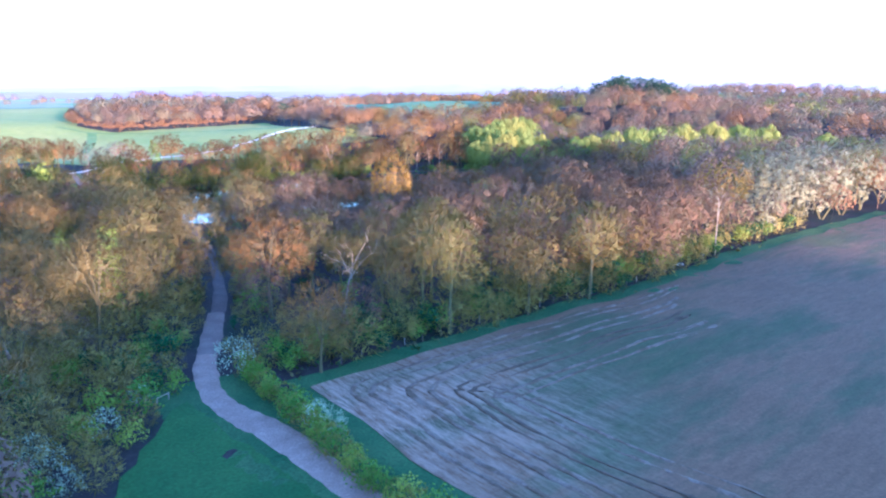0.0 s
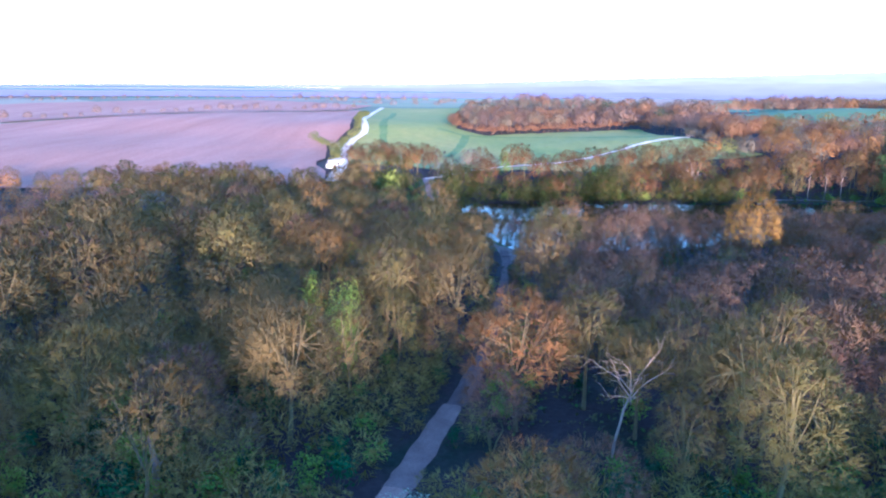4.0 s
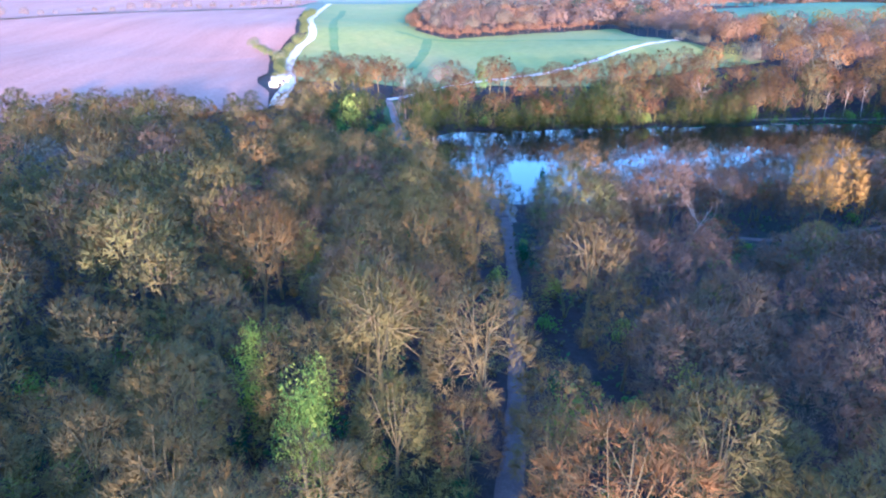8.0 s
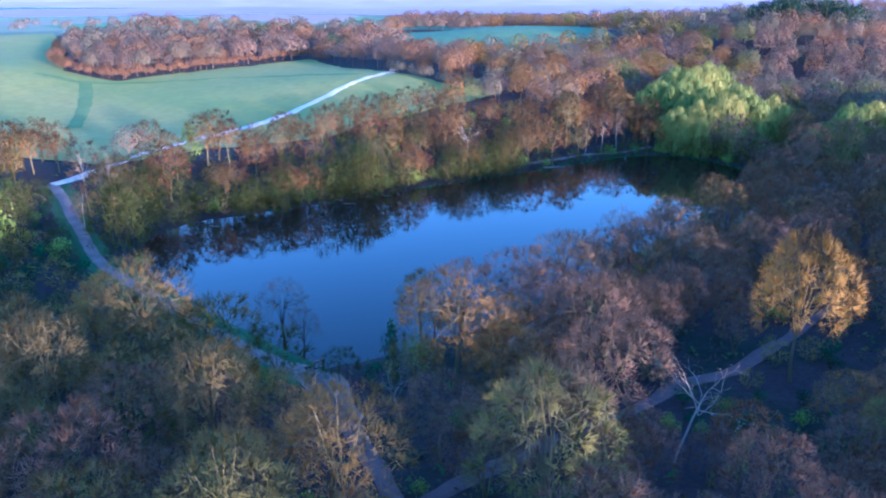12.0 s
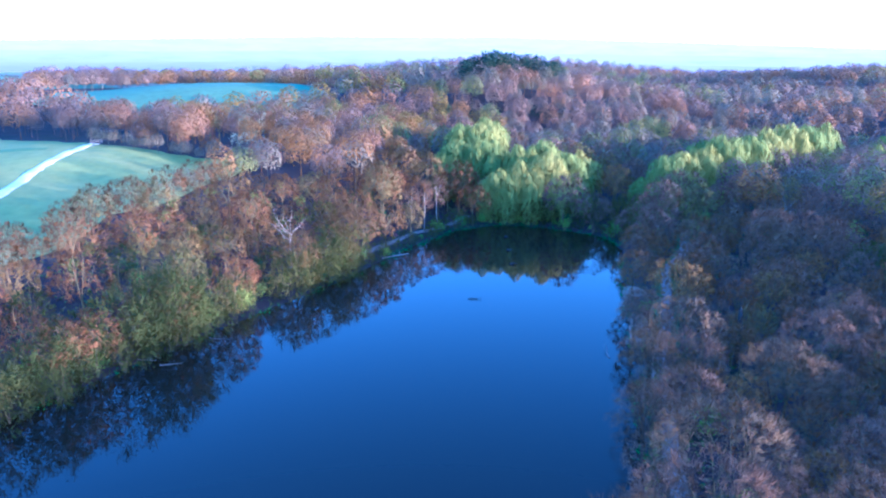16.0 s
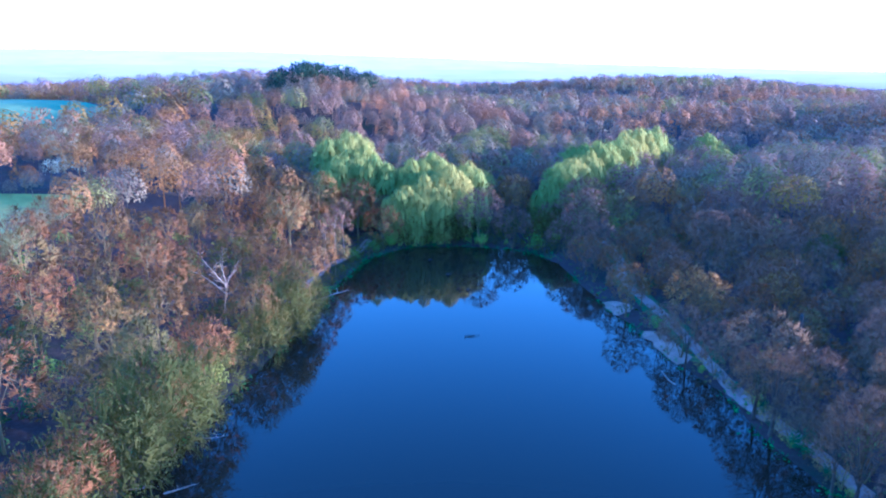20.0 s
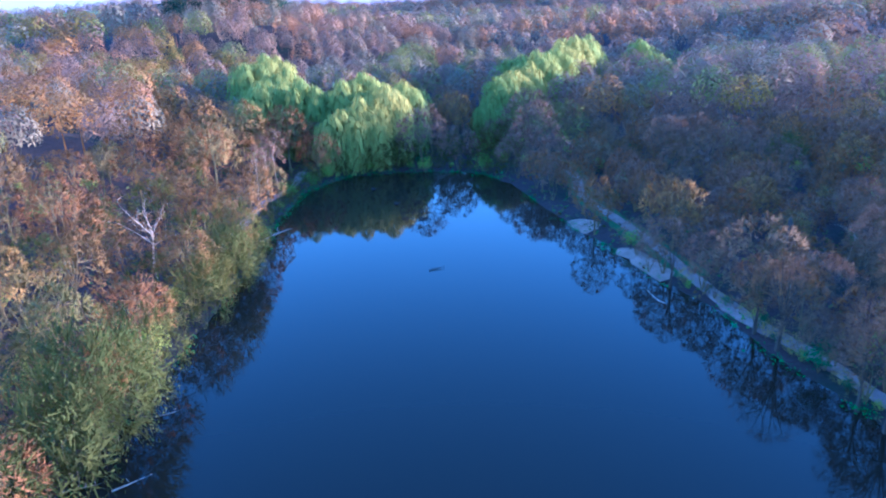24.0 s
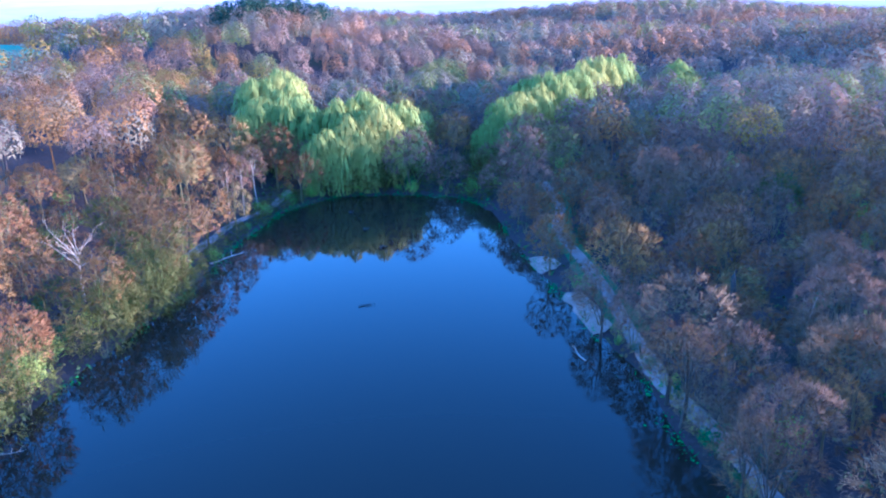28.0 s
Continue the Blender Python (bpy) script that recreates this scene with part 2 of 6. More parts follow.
M_GREYISH = plant_mat("grey_brown_twigs", [(0.0, (0.168, 0.144, 0.092)), (0.5, (0.207, 0.172, 0.104)), (1.0, (0.179, 0.155, 0.098))], 0.05, 0.35)
M_OLIVE = plant_mat("olive_twigs", [(0.0, (0.168, 0.174, 0.044)), (0.5, (0.213, 0.206, 0.046)), (1.0, (0.157, 0.168, 0.049))], 0.05, 0.35)
M_GOLD = plant_mat("golden_twigs", [(0.0, (0.230, 0.180, 0.028)), (1.0, (0.270, 0.175, 0.032))], 0.05, 0.5)
M_UNDER = plant_mat("undergrowth_leaf", [(0.0, (0.054, 0.080, 0.020)), (0.35, (0.107, 0.088, 0.032)), (0.6, (0.063, 0.112, 0.022)), (0.8, (0.152, 0.104, 0.039)), (1.0, (0.089, 0.160, 0.028))], 0.09, 0.1)
M_REED = plant_mat("water_plants", [(0.0, (0.06, 0.16, 0.02)), (1.0, (0.10, 0.22, 0.03))], 0.2, 0.25)
M_WILLOW = plant_mat("willow_leaf", [(0.0, (0.219, 0.260, 0.047)), (0.6, (0.278, 0.297, 0.052)), (1.0, (0.344, 0.326, 0.056))], None, 0.4)
M_LEAF = plant_mat("young_leaf", [(0.0, (0.160, 0.239, 0.027)), (0.5, (0.232, 0.308, 0.030)), (1.0, (0.356, 0.365, 0.038))], None, 0.3)
M_LIME = plant_mat("lime_green_leaf", [(0.0, (0.308, 0.388, 0.024)), (1.0, (0.392, 0.446, 0.033))], None, 0.35)
M_SCRUB = plant_mat("scrub_twigs", [(0.0, (0.270, 0.201, 0.045)), (0.5, (0.337, 0.262, 0.051)), (1.0, (0.284, 0.244, 0.048))], None, 0.25)
M_CHERRY = plant_mat("cream_blossom", [(0.0, (0.266, 0.248, 0.132)), (1.0, (0.340, 0.310, 0.178))], None, 0.3)
M_IVY = plant_mat("dark_leaf", [(0.0, (0.025, 0.055, 0.02)), (0.6, (0.04, 0.09, 0.025)), (1.0, (0.055, 0.12, 0.03))], None, 0.15)
M_BLOSSOM = plant_mat("white_blossom", [(0.0, (0.429, 0.439, 0.252)), (1.0, (0.555, 0.551, 0.348))], None, 0.3)
M_PINE = plant_mat("pine_needles", [(0.0, (0.02, 0.04, 0.025)), (1.0, (0.035, 0.06, 0.035))])
M_YELLOW = plant_mat("budding_twigs", [(0.0, (0.265, 0.158, 0.018)), (1.0, (0.312, 0.191, 0.022))], None, 0.2)

# ---------------------------------------------------------------- plan
LAKE = [(-81, 221), (-61, 235), (-44, 251), (-39, 257), (-33, 265), (-23, 274), (-18, 283), (-11, 292), (-2, 304), (6, 315), (23, 335), (28, 345), (28, 354), (21, 366),
        (11, 375), (-6, 374), (-15, 368), (-30, 358), (-38, 351), (-52, 340), (-69, 329), (-81, 321), (-100, 308), (-116, 296), (-125, 292), (-131, 281), (-129, 266), (-117, 253), (-107, 242), (-90, 228)]
ROAD = [(14, 38), (2, 50), (-6.5, 58.5), (-14.5, 66.6), (-18.7, 70.9), (-23.1, 75), (-27, 79.6), (-30.5, 85.7), (-33.3, 93.8), (-35.9, 103.5), (-38.9, 115.1), (-42, 126), (-46.5, 138.5), (-52.5, 153), (-60.5, 172), (-69, 190), (-76, 205), (-83, 217)]
DAM = [(-83, 217), (-95, 226), (-108, 237), (-121, 248.5), (-134, 261), (-147, 278), (-157, 292), (-166, 303)]
TRACK = [(-166, 303), (-157, 323), (-148, 348), (-136, 383), (-123, 420), (-112, 450), (-105, 468), (-97, 489)]
SOUTH_PATH = [(-68, 188), (-57, 197), (-46, 205), (-39.5, 209.5), (-32, 215.5), (-24, 219.5), (-15, 227), (-7, 234.5), (1, 242)]
SHORE_PATH = [(-56, 226), (-47, 240), (-39, 251), (-31.5, 260), (-24.5, 269.5), (-13.5, 280.5), (-3, 290.5), (9, 303), (21, 316), (36, 326), (50, 340)]
NORTH_PATH = [(-46, 355), (-30, 366), (-19, 374), (-7, 379), (6, 388)]
LANE = [(-190, 268), (-212, 303), (-240, 337), (-262, 365), (-282, 398), (-297, 430), (-345, 490), (-430, 610), (-540, 780)]
FIELD = [(-16, 83), (-6, 93), (11, 107), (32, 123), (48, 138), (66, 157), (98, 184), (136, 219), (210, 290), (330, 180), (160, -60), (60, 5), (4, 58), (-2, 64), (-8, 73)]
LAWN = [(-7, 56), (-16, 64), (-24, 71.5), (-30.5, 81), (-31, 75), (-30, 63), (-28.5, 50), (-24, 36), (8, 36)]
MEADOW = [(-214, 312), (-196, 328), (-178, 331), (-164, 320), (-152, 324), (-140, 334), (-112, 360), (-97, 392), (-78, 402), (-48, 441), (-66, 452), (-97, 489), (-130, 540), (-160, 600), (-200, 540), (-229, 476), (-262, 492), (-330, 620), (-430, 790), (-545, 790), (-440, 610), (-350, 486), (-302, 430), (-268, 362), (-230, 322)]
PLOUGH = [(-190, 262), (-206, 282), (-225, 298), (-252, 337), (-280, 372), (-310, 430), (-360, 495), (-440, 600), (-520, 712), (-560, 560), (-590, 400), (-600, 250), (-420, 150), (-300, 165), (-240, 215), (-208, 244)]
FAR_PLOUGH = [(-535, 712), (-575, 560), (-605, 400), (-620, 260), (-900, 300), (-1000, 600), (-850, 850), (-600, 840)]
FAR_GREEN = [(-85, 590), (10, 600), (45, 650), (40, 800), (-20, 880), (-110, 860), (-130, 700)]
HAMLET = [(-60, 458), (-42, 455), (-30, 470), (-42, 480), (-58, 478)]
MARGIN = [(-19.5, 84.5), (-8, 96.5), (9.5, 110.5), (30, 127), (46, 142), (64, 161), (96, 188), (134, 223), (139, 216), (100, 181), (68, 154), (50, 135), (34, 120), (13, 104), (-4, 90.5), (-12, 83), (-5, 73), (1, 64), (8, 56), (4, 52), (-3, 60), (-11, 70)]
LOW_GROUND = [(-172, 300), (-160, 296), (-150, 284), (-136, 266), (-122, 251), (-97, 230), (-88, 222), (-86, 205), (-100, 196), (-128, 204), (-150, 200), (-176, 172), (-218, 180), (-245, 206), (-208, 242), (-190, 258), (-186, 280), (-186, 300)]
GLADE = [(-46, 204), (-30, 214), (-13, 226), (-5, 223), (-16, 208), (-33, 193)]
CLEAR = [FIELD, LAWN, MEADOW, PLOUGH, FAR_PLOUGH, FAR_GREEN, HAMLET]

HEIGHTS = np.array([
    (-17, 89, 4.9), (-6, 73, 5.5), (40, 120, 6), (100, 180, 7), (200, 220, 9), (-60, 120, 4.6), (-120, 100, 5), (-45, 150, 3.6), (-149, 278, 4.5), (-213, 300, 7.5), (-96, 477, 16.5),
    (-330, 488, 18), (-45, 463, 16), (-78, 220, 1), (-37, 254, 1), (-50, 240, 1.2), (0, 285, 1), (10, 380, 1.5), (30, 366, 1), (-90, 300, 1), (-40, 365, 2), (70, 440, 5), (160, 385, 4),
    (60, 250, 6), (30, 220, 5)])
HEIGHTS_FAR = np.array([
    (100, 300, 7), (133, 580, 32), (-120, 215, 1.2), (-200, 200, 4), (0, 0, 6), (-100, 0, 6), (-60, 420, 11), (-140, 340, 8), (-100, 180, 2.5), (-400, 300, 9), (-500, 500, 16), (0, 700, 31),
    (-300, 800, 22), (300, 500, 19), (400, 300, 20), (300, 100, 12), (200, 0, 9), (-300, 0, 8), (600, 600, 36), (-800, 800, 18), (800, 0, 22), (-800, 200, 10), (500, 1200, 44), (-300, 1300, 26), (1200, 600, 32)])
CONTROL = np.vstack([HEIGHTS, HEIGHTS_FAR])


def inside(poly, x, y):
    p = np.asarray(poly, float)
    q = np.roll(p, -1, 0)
    hit = np.zeros(np.shape(x), bool)
    for (ax, ay), (bx, by) in zip(p, q):
        if ay != by:
            hit ^= ((ay > y) != (by > y)) & (x < (bx - ax) * (y - ay) / (by - ay) + ax)
    return hit


def away(line, x, y, closed=False):
    """Distance from a broken line."""
    p = np.asarray(line, float)
    q = np.roll(p, -1, 0) if closed else p[1:]
    best = np.full(np.shape(x), 1e9)
    for (ax, ay), (bx, by) in zip(p, q):
        dx, dy = bx - ax, by - ay
        s = np.clip(((x - ax) * dx + (y - ay) * dy) / (dx * dx + dy * dy), 0, 1)
        best = np.minimum(best, np.hypot(x - ax - s * dx, y - ay - s * dy))
    return best


def smooth(a, b, v):
    s = np.clip((v - a) / (b - a), 0, 1)
    return s * s * (3 - 2 * s)


def height(x, y):
    x, y = np.asarray(x, float), np.asarray(y, float)
    sw, sz = np.zeros(x.shape), np.zeros(x.shape)
    for a, b, c in CONTROL:
        w = ((x - a) ** 2 + (y - b) ** 2 + 60) ** -1.5
        sw += w
        sz += w * c
    z = sz / sw
    d = away(LAKE, x, y, True) * np.where(inside(LAKE, x, y), -1, 1)
    wave = 0.12 * np.sin(x * 0.31 + 1.3 * np.sin(y * 0.17)) + 0.1 * np.sin(y * 0.41 + x * 0.13)
    z = 0.45 + (z + wave * 1.2 - 0.45) * smooth(3, 32, d)
    return np.where(d > 0, -0.15 + (z + 0.15) * smooth(-0.5, 2.2, d), np.maximum(-1.6, -0.15 + 0.35 * d))


def zat(x, y):
    return float(height(np.array([x]), np.array([y]))[0])


def curve_points(line, step):
    """Even points along a smooth curve through the corners given."""
    p = [np.array(v, float) for v in line]
    p = [2 * p[0] - p[1], *p, 2 * p[-1] - p[-2]]
    out = []
    for a, b, c, d in zip(p, p[1:], p[2:], p[3:]):
        n = max(2, int(np.linalg.norm(c - b) / step))
        for s in np.linspace(0, 1, n, endpoint=False):
            out.append(0.5 * (2 * b + (c - a) * s + (2 * a - 5 * b + 4 * c - d) * s ** 2 + (3 * b - a - 3 * c + d) * s ** 3))
    out.append(p[-2])
    return np.array(out)


def mesh_arrays(name, verts, faces, smooth_faces=False):
    """A mesh from an array of corners and an array of faces of one size."""
    verts, faces = np.asarray(verts, np.float32), np.asarray(faces, np.int32)
    me = bpy.data.meshes.new(name)
    me.vertices.add(len(verts))
    me.vertices.foreach_set("co", verts.ravel())
    k = faces.shape[1]
    me.loops.add(faces.size)
    me.loops.foreach_set("vertex_index", faces.ravel())
    me.polygons.add(len(faces))
    me.polygons.foreach_set("loop_start", np.arange(0, faces.size, k, dtype=np.int32))
    me.polygons.foreach_set("use_smooth", np.full(len(faces), smooth_faces))
    me.update(calc_edges=True)
    me.validate()
    return me


def grid_faces(nu, nv):
    i, j = np.meshgrid(np.arange(nu - 1), np.arange(nv - 1), indexing="ij")
    a = (i * nv + j).ravel()
    return np.stack([a, a + nv, a + nv + 1, a + 1], 1)


def structure(name, me, material, label, category):
    me.materials.append(material)
    return tagged(new(name, me), label, category, "", "structure")


# ---------------------------------------------------------------- ground, water, fields, ways
def axis(lo, hi, step, far, grow=1.16):
    a = list(np.arange(lo, hi + step, step))
    s, left, right = step, lo, hi + step
    low, high = [], []
    while left > -far:
        s *= grow
        left -= s
        right += s
        low.append(left)
        high.append(right)
    return np.array(low[::-1] + a + high)


gx, gy = axis(-460, 170, 4.2, 4500), axis(30, 640, 4.2, 4500)
GX, GY = np.meshgrid(gx, gy, indexing="ij")
ground = structure("ground", mesh_arrays("ground", np.stack([GX, GY, height(GX, GY)], -1).reshape(-1, 3), grid_faces(len(gx), len(gy)), True), M_FLOOR,
                   "dark woodland floor of leaf litter and moss", "ground")


def water_mat():
    m, n, l, b = mat_base("lake_water", 0.03)
    b.inputs["Base Color"].default_value = (0.015, 0.013, 0.008, 1)
    b.inputs["Specular IOR Level"].default_value = 0.27
    b.inputs["IOR"].default_value = 1.32
    nz = noise_node(n, l, 0.7, 3.0, 0.6, (0.6, (1, 0.4, 1)))
    calm = noise_node(n, l, 0.03, 2.0, 0.5)
    mul = n.new("ShaderNodeMath")
    mul.operation = "MULTIPLY"
    l.new(nz.outputs["Fac"], mul.inputs[0])
    l.new(calm.outputs["Fac"], mul.inputs[1])
    bp = n.new("ShaderNodeBump")
    bp.inputs["Strength"].default_value = 0.06
    bp.inputs["Distance"].default_value = 0.06
    l.new(mul.outputs["Value"], bp.inputs["Height"])
    l.new(bp.outputs["Normal"], b.inputs["Normal"])
    return m


wx, wy = np.meshgrid(np.linspace(-140, 36, 12), np.linspace(212, 384, 12), indexing="ij")
structure("water", mesh_arrays("water", np.stack([wx, wy, wx * 0], -1).reshape(-1, 3), grid_faces(12, 12)), water_mat(), "still dark blue lake reflecting sky and trees", "lake")


def sheet(name, poly, material, label, category, step, lift, wobble=0.4):
    """A field: a fine patch of the land inside a boundary, laid a little above it."""
    edge = []
    for a, b in zip(poly, poly[1:] + poly[:1]):
        n = max(1, int(math.dist(a, b) / step))
        for i in range(n):
            s = i / n
            edge.append(bm_point(a, b, s, wobble))
    bm = bmesh.new()
    vs = [bm.verts.new((x, y, 0)) for x, y in edge]
    f = bm.faces.new(vs)
    bmesh.ops.triangulate(bm, faces=[f])
    xs, ys = [v[0] for v in edge], [v[1] for v in edge]
    for lo, hi, no in ((min(xs), max(xs), (1, 0, 0)), (min(ys), max(ys), (0, 1, 0))):
        for c in np.arange(math.floor(lo / step) * step + step, hi, step):
            bmesh.ops.bisect_plane(bm, geom=bm.verts[:] + bm.edges[:] + bm.faces[:], plane_co=(c * no[0], c * no[1], 0), plane_no=no)
    co = np.array([v.co[:] for v in bm.verts])
    z = height(co[:, 0], co[:, 1]) + lift
    for v, h in zip(bm.verts, z):
        v.co.z = h
    me = bpy.data.meshes.new(name)
    bm.to_mesh(me)
    bm.free()
    me.polygons.foreach_set("use_smooth", np.ones(len(me.polygons), bool))
    return structure(name, me, material, label, category)


def bm_point(a, b, s, wobble):
    x, y = a[0] + (b[0] - a[0]) * s, a[1] + (b[1] - a[1]) * s
    return (x + wobble * math.sin(y * 0.9 + x * 0.37), y + wobble * math.sin(x * 0.8 - y * 0.23))


def ribbon(name, line, width, material, label, category, lift=0.06, step=1.5, ragged=0.25):
    """A road or path that follows the land, slightly cambered, with uneven edges and margins that dip into the soil."""
    c = curve_points(line, step)
    t = np.gradient(c, axis=0)
    t /= np.linalg.norm(t, axis=1)[:, None]
    side = np.stack([-t[:, 1], t[:, 0]], 1)
    rows = []
    i = np.arange(len(c))
    width = np.interp(i / i[-1], np.linspace(0, 1, len(width)), width) if isinstance(width, tuple) else width
    lift = np.interp(i / i[-1], np.linspace(0, 1, len(lift)), lift) if isinstance(lift, tuple) else lift
    rough = np.random.RandomState(len(c)).uniform(-1, 1, (2, len(c)))
    for s, dz in ((-0.62, -0.12), (-0.5, 0.0), (-0.27, 0.015), (0.0, 0.05), (0.27, 0.015), (0.5, 0.0), (0.62, -0.12)):
        w = width * s + ragged * 0.6 * (np.sin(i * 0.23 + 9 * s) + rough[int(s > 0)]) * (abs(s) > 0.4) * np.sign(s)
        p = c + side * w[:, None]
        rows.append(np.column_stack([p, height(p[:, 0], p[:, 1]) + lift + dz]))
    v = np.stack(rows, 1)
    return structure(name, mesh_arrays(name, v.reshape(-1, 3), grid_faces(len(c), 7)[:, ::-1], True), material, label, category)


def field_mat():
    """Worked soil with a thin green flush, pale scuffed stubble at the headland and long wheelings."""
    m, n, l, b = mat_base("worked_soil", 0.95)
    big = noise_node(n, l, 0.04, 7.0, 0.65, (0.74, (0.45, 1.6, 1)))
    r = ramp_node(n, [(0.3, (0.145, 0.085, 0.045)), (0.46, (0.165, 0.098, 0.052)), (0.55, (0.105, 0.085, 0.040)), (0.64, (0.085, 0.085, 0.034)), (0.8, (0.145, 0.09, 0.05))])
    l.new(big.outputs["Fac"], r.inputs["Fac"])
    drill = noise_node(n, l, 0.5, 6.0, 0.75, (0.74, (0.4, 1.8, 1)))
    d = ramp_node(n, [(0.3, (0.8,) * 3), (0.7, (1.12,) * 3)])
    l.new(drill.outputs["Fac"], d.inputs["Fac"])
    base = mix_colour(n, l, 1.0, r.outputs["Color"], d.outputs["Color"], "MULTIPLY")
    clod = noise_node(n, l, 2.2, 7.0, 0.8)
    cr = ramp_node(n, [(0.3, (0.72,) * 3), (0.7, (1.22,) * 3)])
    l.new(clod.outputs["Fac"], cr.inputs["Fac"])
    base = mix_colour(n, l, 1.0, base, cr.outputs["Color"], "MULTIPLY")
    tc = n.new("ShaderNodeTexCoord")
    ds = n.new("ShaderNodeVectorMath")
    ds.operation = "DISTANCE"
    l.new(tc.outputs["Object"], ds.inputs[0])
    ds.inputs[1].default_value = (-6, 76, 5)
    near = n.new("ShaderNodeMapRange")
    near.inputs["From Min"].default_value, near.inputs["From Max"].default_value = 36.0, 4.0
    l.new(ds.outputs["Value"], near.inputs["Value"])
    scuff = noise_node(n, l, 0.8, 8.0, 0.8, (-0.89, (0.3, 1.5, 1)))
    sr = ramp_node(n, [(0.42, (0, 0, 0)), (0.6, (1, 1, 1))])
    l.new(scuff.outputs["Fac"], sr.inputs["Fac"])
    k = n.new("ShaderNodeMath")
    k.operation = "MULTIPLY"
    l.new(sr.outputs["Color"], k.inputs[0])
    l.new(near.outputs["Result"], k.inputs[1])
    l.new(mix_colour(n, l, k.outputs["Value"], base, (0.36, 0.25, 0.17)), b.inputs["Base Color"])
    bp = n.new("ShaderNodeBump")
    bp.inputs["Strength"].default_value = 0.5
    bp.inputs["Distance"].default_value = 0.2
    l.new(drill.outputs["Fac"], bp.inputs["Height"])
    l.new(bp.outputs["Normal"], b.inputs["Normal"])
    return m


sheet("field", FIELD, field_mat(), "worked brown arable field with a thin green flush", "field", 6.0, 0.2)
sheet("margin", MARGIN, M_VERGE, "rough green grass margin round the field", "grass", 4.0, 0.12)
sheet("lawn", LAWN, M_GRASS, "short green grass beside the gravel track", "grass", 3.0, 0.07)
sheet("meadow", MEADOW, M_MEADOW, "pale green sloping meadow in low sunlight", "field", 6.0, 0.32, 1.0)
sheet("plough", PLOUGH, M_PLOUGH, "pinkish brown ploughed field with straight furrows", "field", 14.0, 0.7, 1.0)
sheet("far_plough", FAR_PLOUGH, M_PLOUGH, "distant pinkish ploughed field", "field", 30.0, 0.8, 2.0)
sheet("far_green", FAR_GREEN, M_PASTURE, "distant bright green pasture between woods", "field", 20.0, 0.6, 2.0)
ribbon("road_verge", ROAD[:8], 13.0, M_VERGE, "rough grass beside the gravel track", "grass", 0.05, 2.0, 0.8)
ribbon("road", ROAD[:9], (3.5, 3.5, 3.5, 3.45, 3.35, 3.2, 2.9, 2.6), M_GRAVEL, "pale gravel track running into the wood", "track", 0.14, 1.5, 0.32)
ribbon("shaded_road", ROAD[8:11], (2.6, 2.4, 2.2), M_SHADED_GRAVEL, "gravel darkened for shade where the track enters the wood", "track", 0.14, 1.5, 0.32)
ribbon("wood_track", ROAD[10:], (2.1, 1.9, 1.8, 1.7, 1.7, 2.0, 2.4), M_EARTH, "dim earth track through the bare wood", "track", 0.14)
ribbon("dam_verge", DAM, 6.5, M_VERGE, "grassy dam beside the lake path", "grass", 0.05, 2.0, 0.6)
ribbon("dam_path", DAM, 2.3, M_PATH, "grey earth path along the dam of the lake", "path", 0.12)
ribbon("field_track", TRACK, 3.0, M_PALE, "pale straight farm track across the meadow", "track", (0.13, 0.25, 0.46, 0.46, 0.46, 0.46, 0.46, 0.46))
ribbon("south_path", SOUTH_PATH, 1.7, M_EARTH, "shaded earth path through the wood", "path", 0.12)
ribbon("shore_verge", SHORE_PATH[5:], 4.5, M_VERGE, "thin grass beside the shore path", "grass", 0.05, 2.0, 0.6)
ribbon("shore_path", SHORE_PATH, 2.0, M_PATH, "grey path along the lake shore", "path", 0.14)
ribbon("north_path", NORTH_PATH, 1.7, M_PATH, "grey path on the sunny bank", "path", 0.14)
sheet("bank_patch", [(-1.5, 304.5), (-0.6, 307), (0.4, 309.8), (2.2, 309.4), (3.8, 310.6), (5.4, 308.4), (5.2, 306), (4, 303.5), (1, 303)], M_SAND, "bare pale trodden bank beside the water", "ground", 1.5, 0.16, 0.3)
sheet("bank_patch_long", [(-17.5, 285.5), (-16.4, 288.2), (-14.2, 288.6), (-12, 291.6), (-10.6, 292.2), (-8.5, 295.2), (-6.6, 295.6), (-5.4, 293.6), (-7.6, 290.6), (-8.9, 288), (-11.5, 286), (-13, 283.6), (-15.6, 283.4)], M_SAND, "long bare pale trodden bank beside the water", "ground", 1.5, 0.16, 0.3)
sheet("board_clearing", [(-86, 221.5), (-82, 219.5), (-79, 218.5), (-77, 213), (-74.5, 207), (-77, 206), (-81, 212), (-86, 217.5)], M_PATH, "trodden earth where the paths meet at the lake", "ground", 2.0, 0.13, 0.3)
for line in ([(-440, 665), (-336, 507), (-292, 444), (-267, 410), (-243, 380), (-228, 360)], [(-240, 470), (-219, 426), (-206, 396), (-196, 372)], [(-268, 478), (-238, 467), (-210, 479), (-181, 494), (-143, 489), (-112, 478)]):
    ribbon("meadow_wheeling", line, 4.2, M_TRAM, "faint darker green wheeling across the meadow", "field", 0.5, 4.0, 0.5)
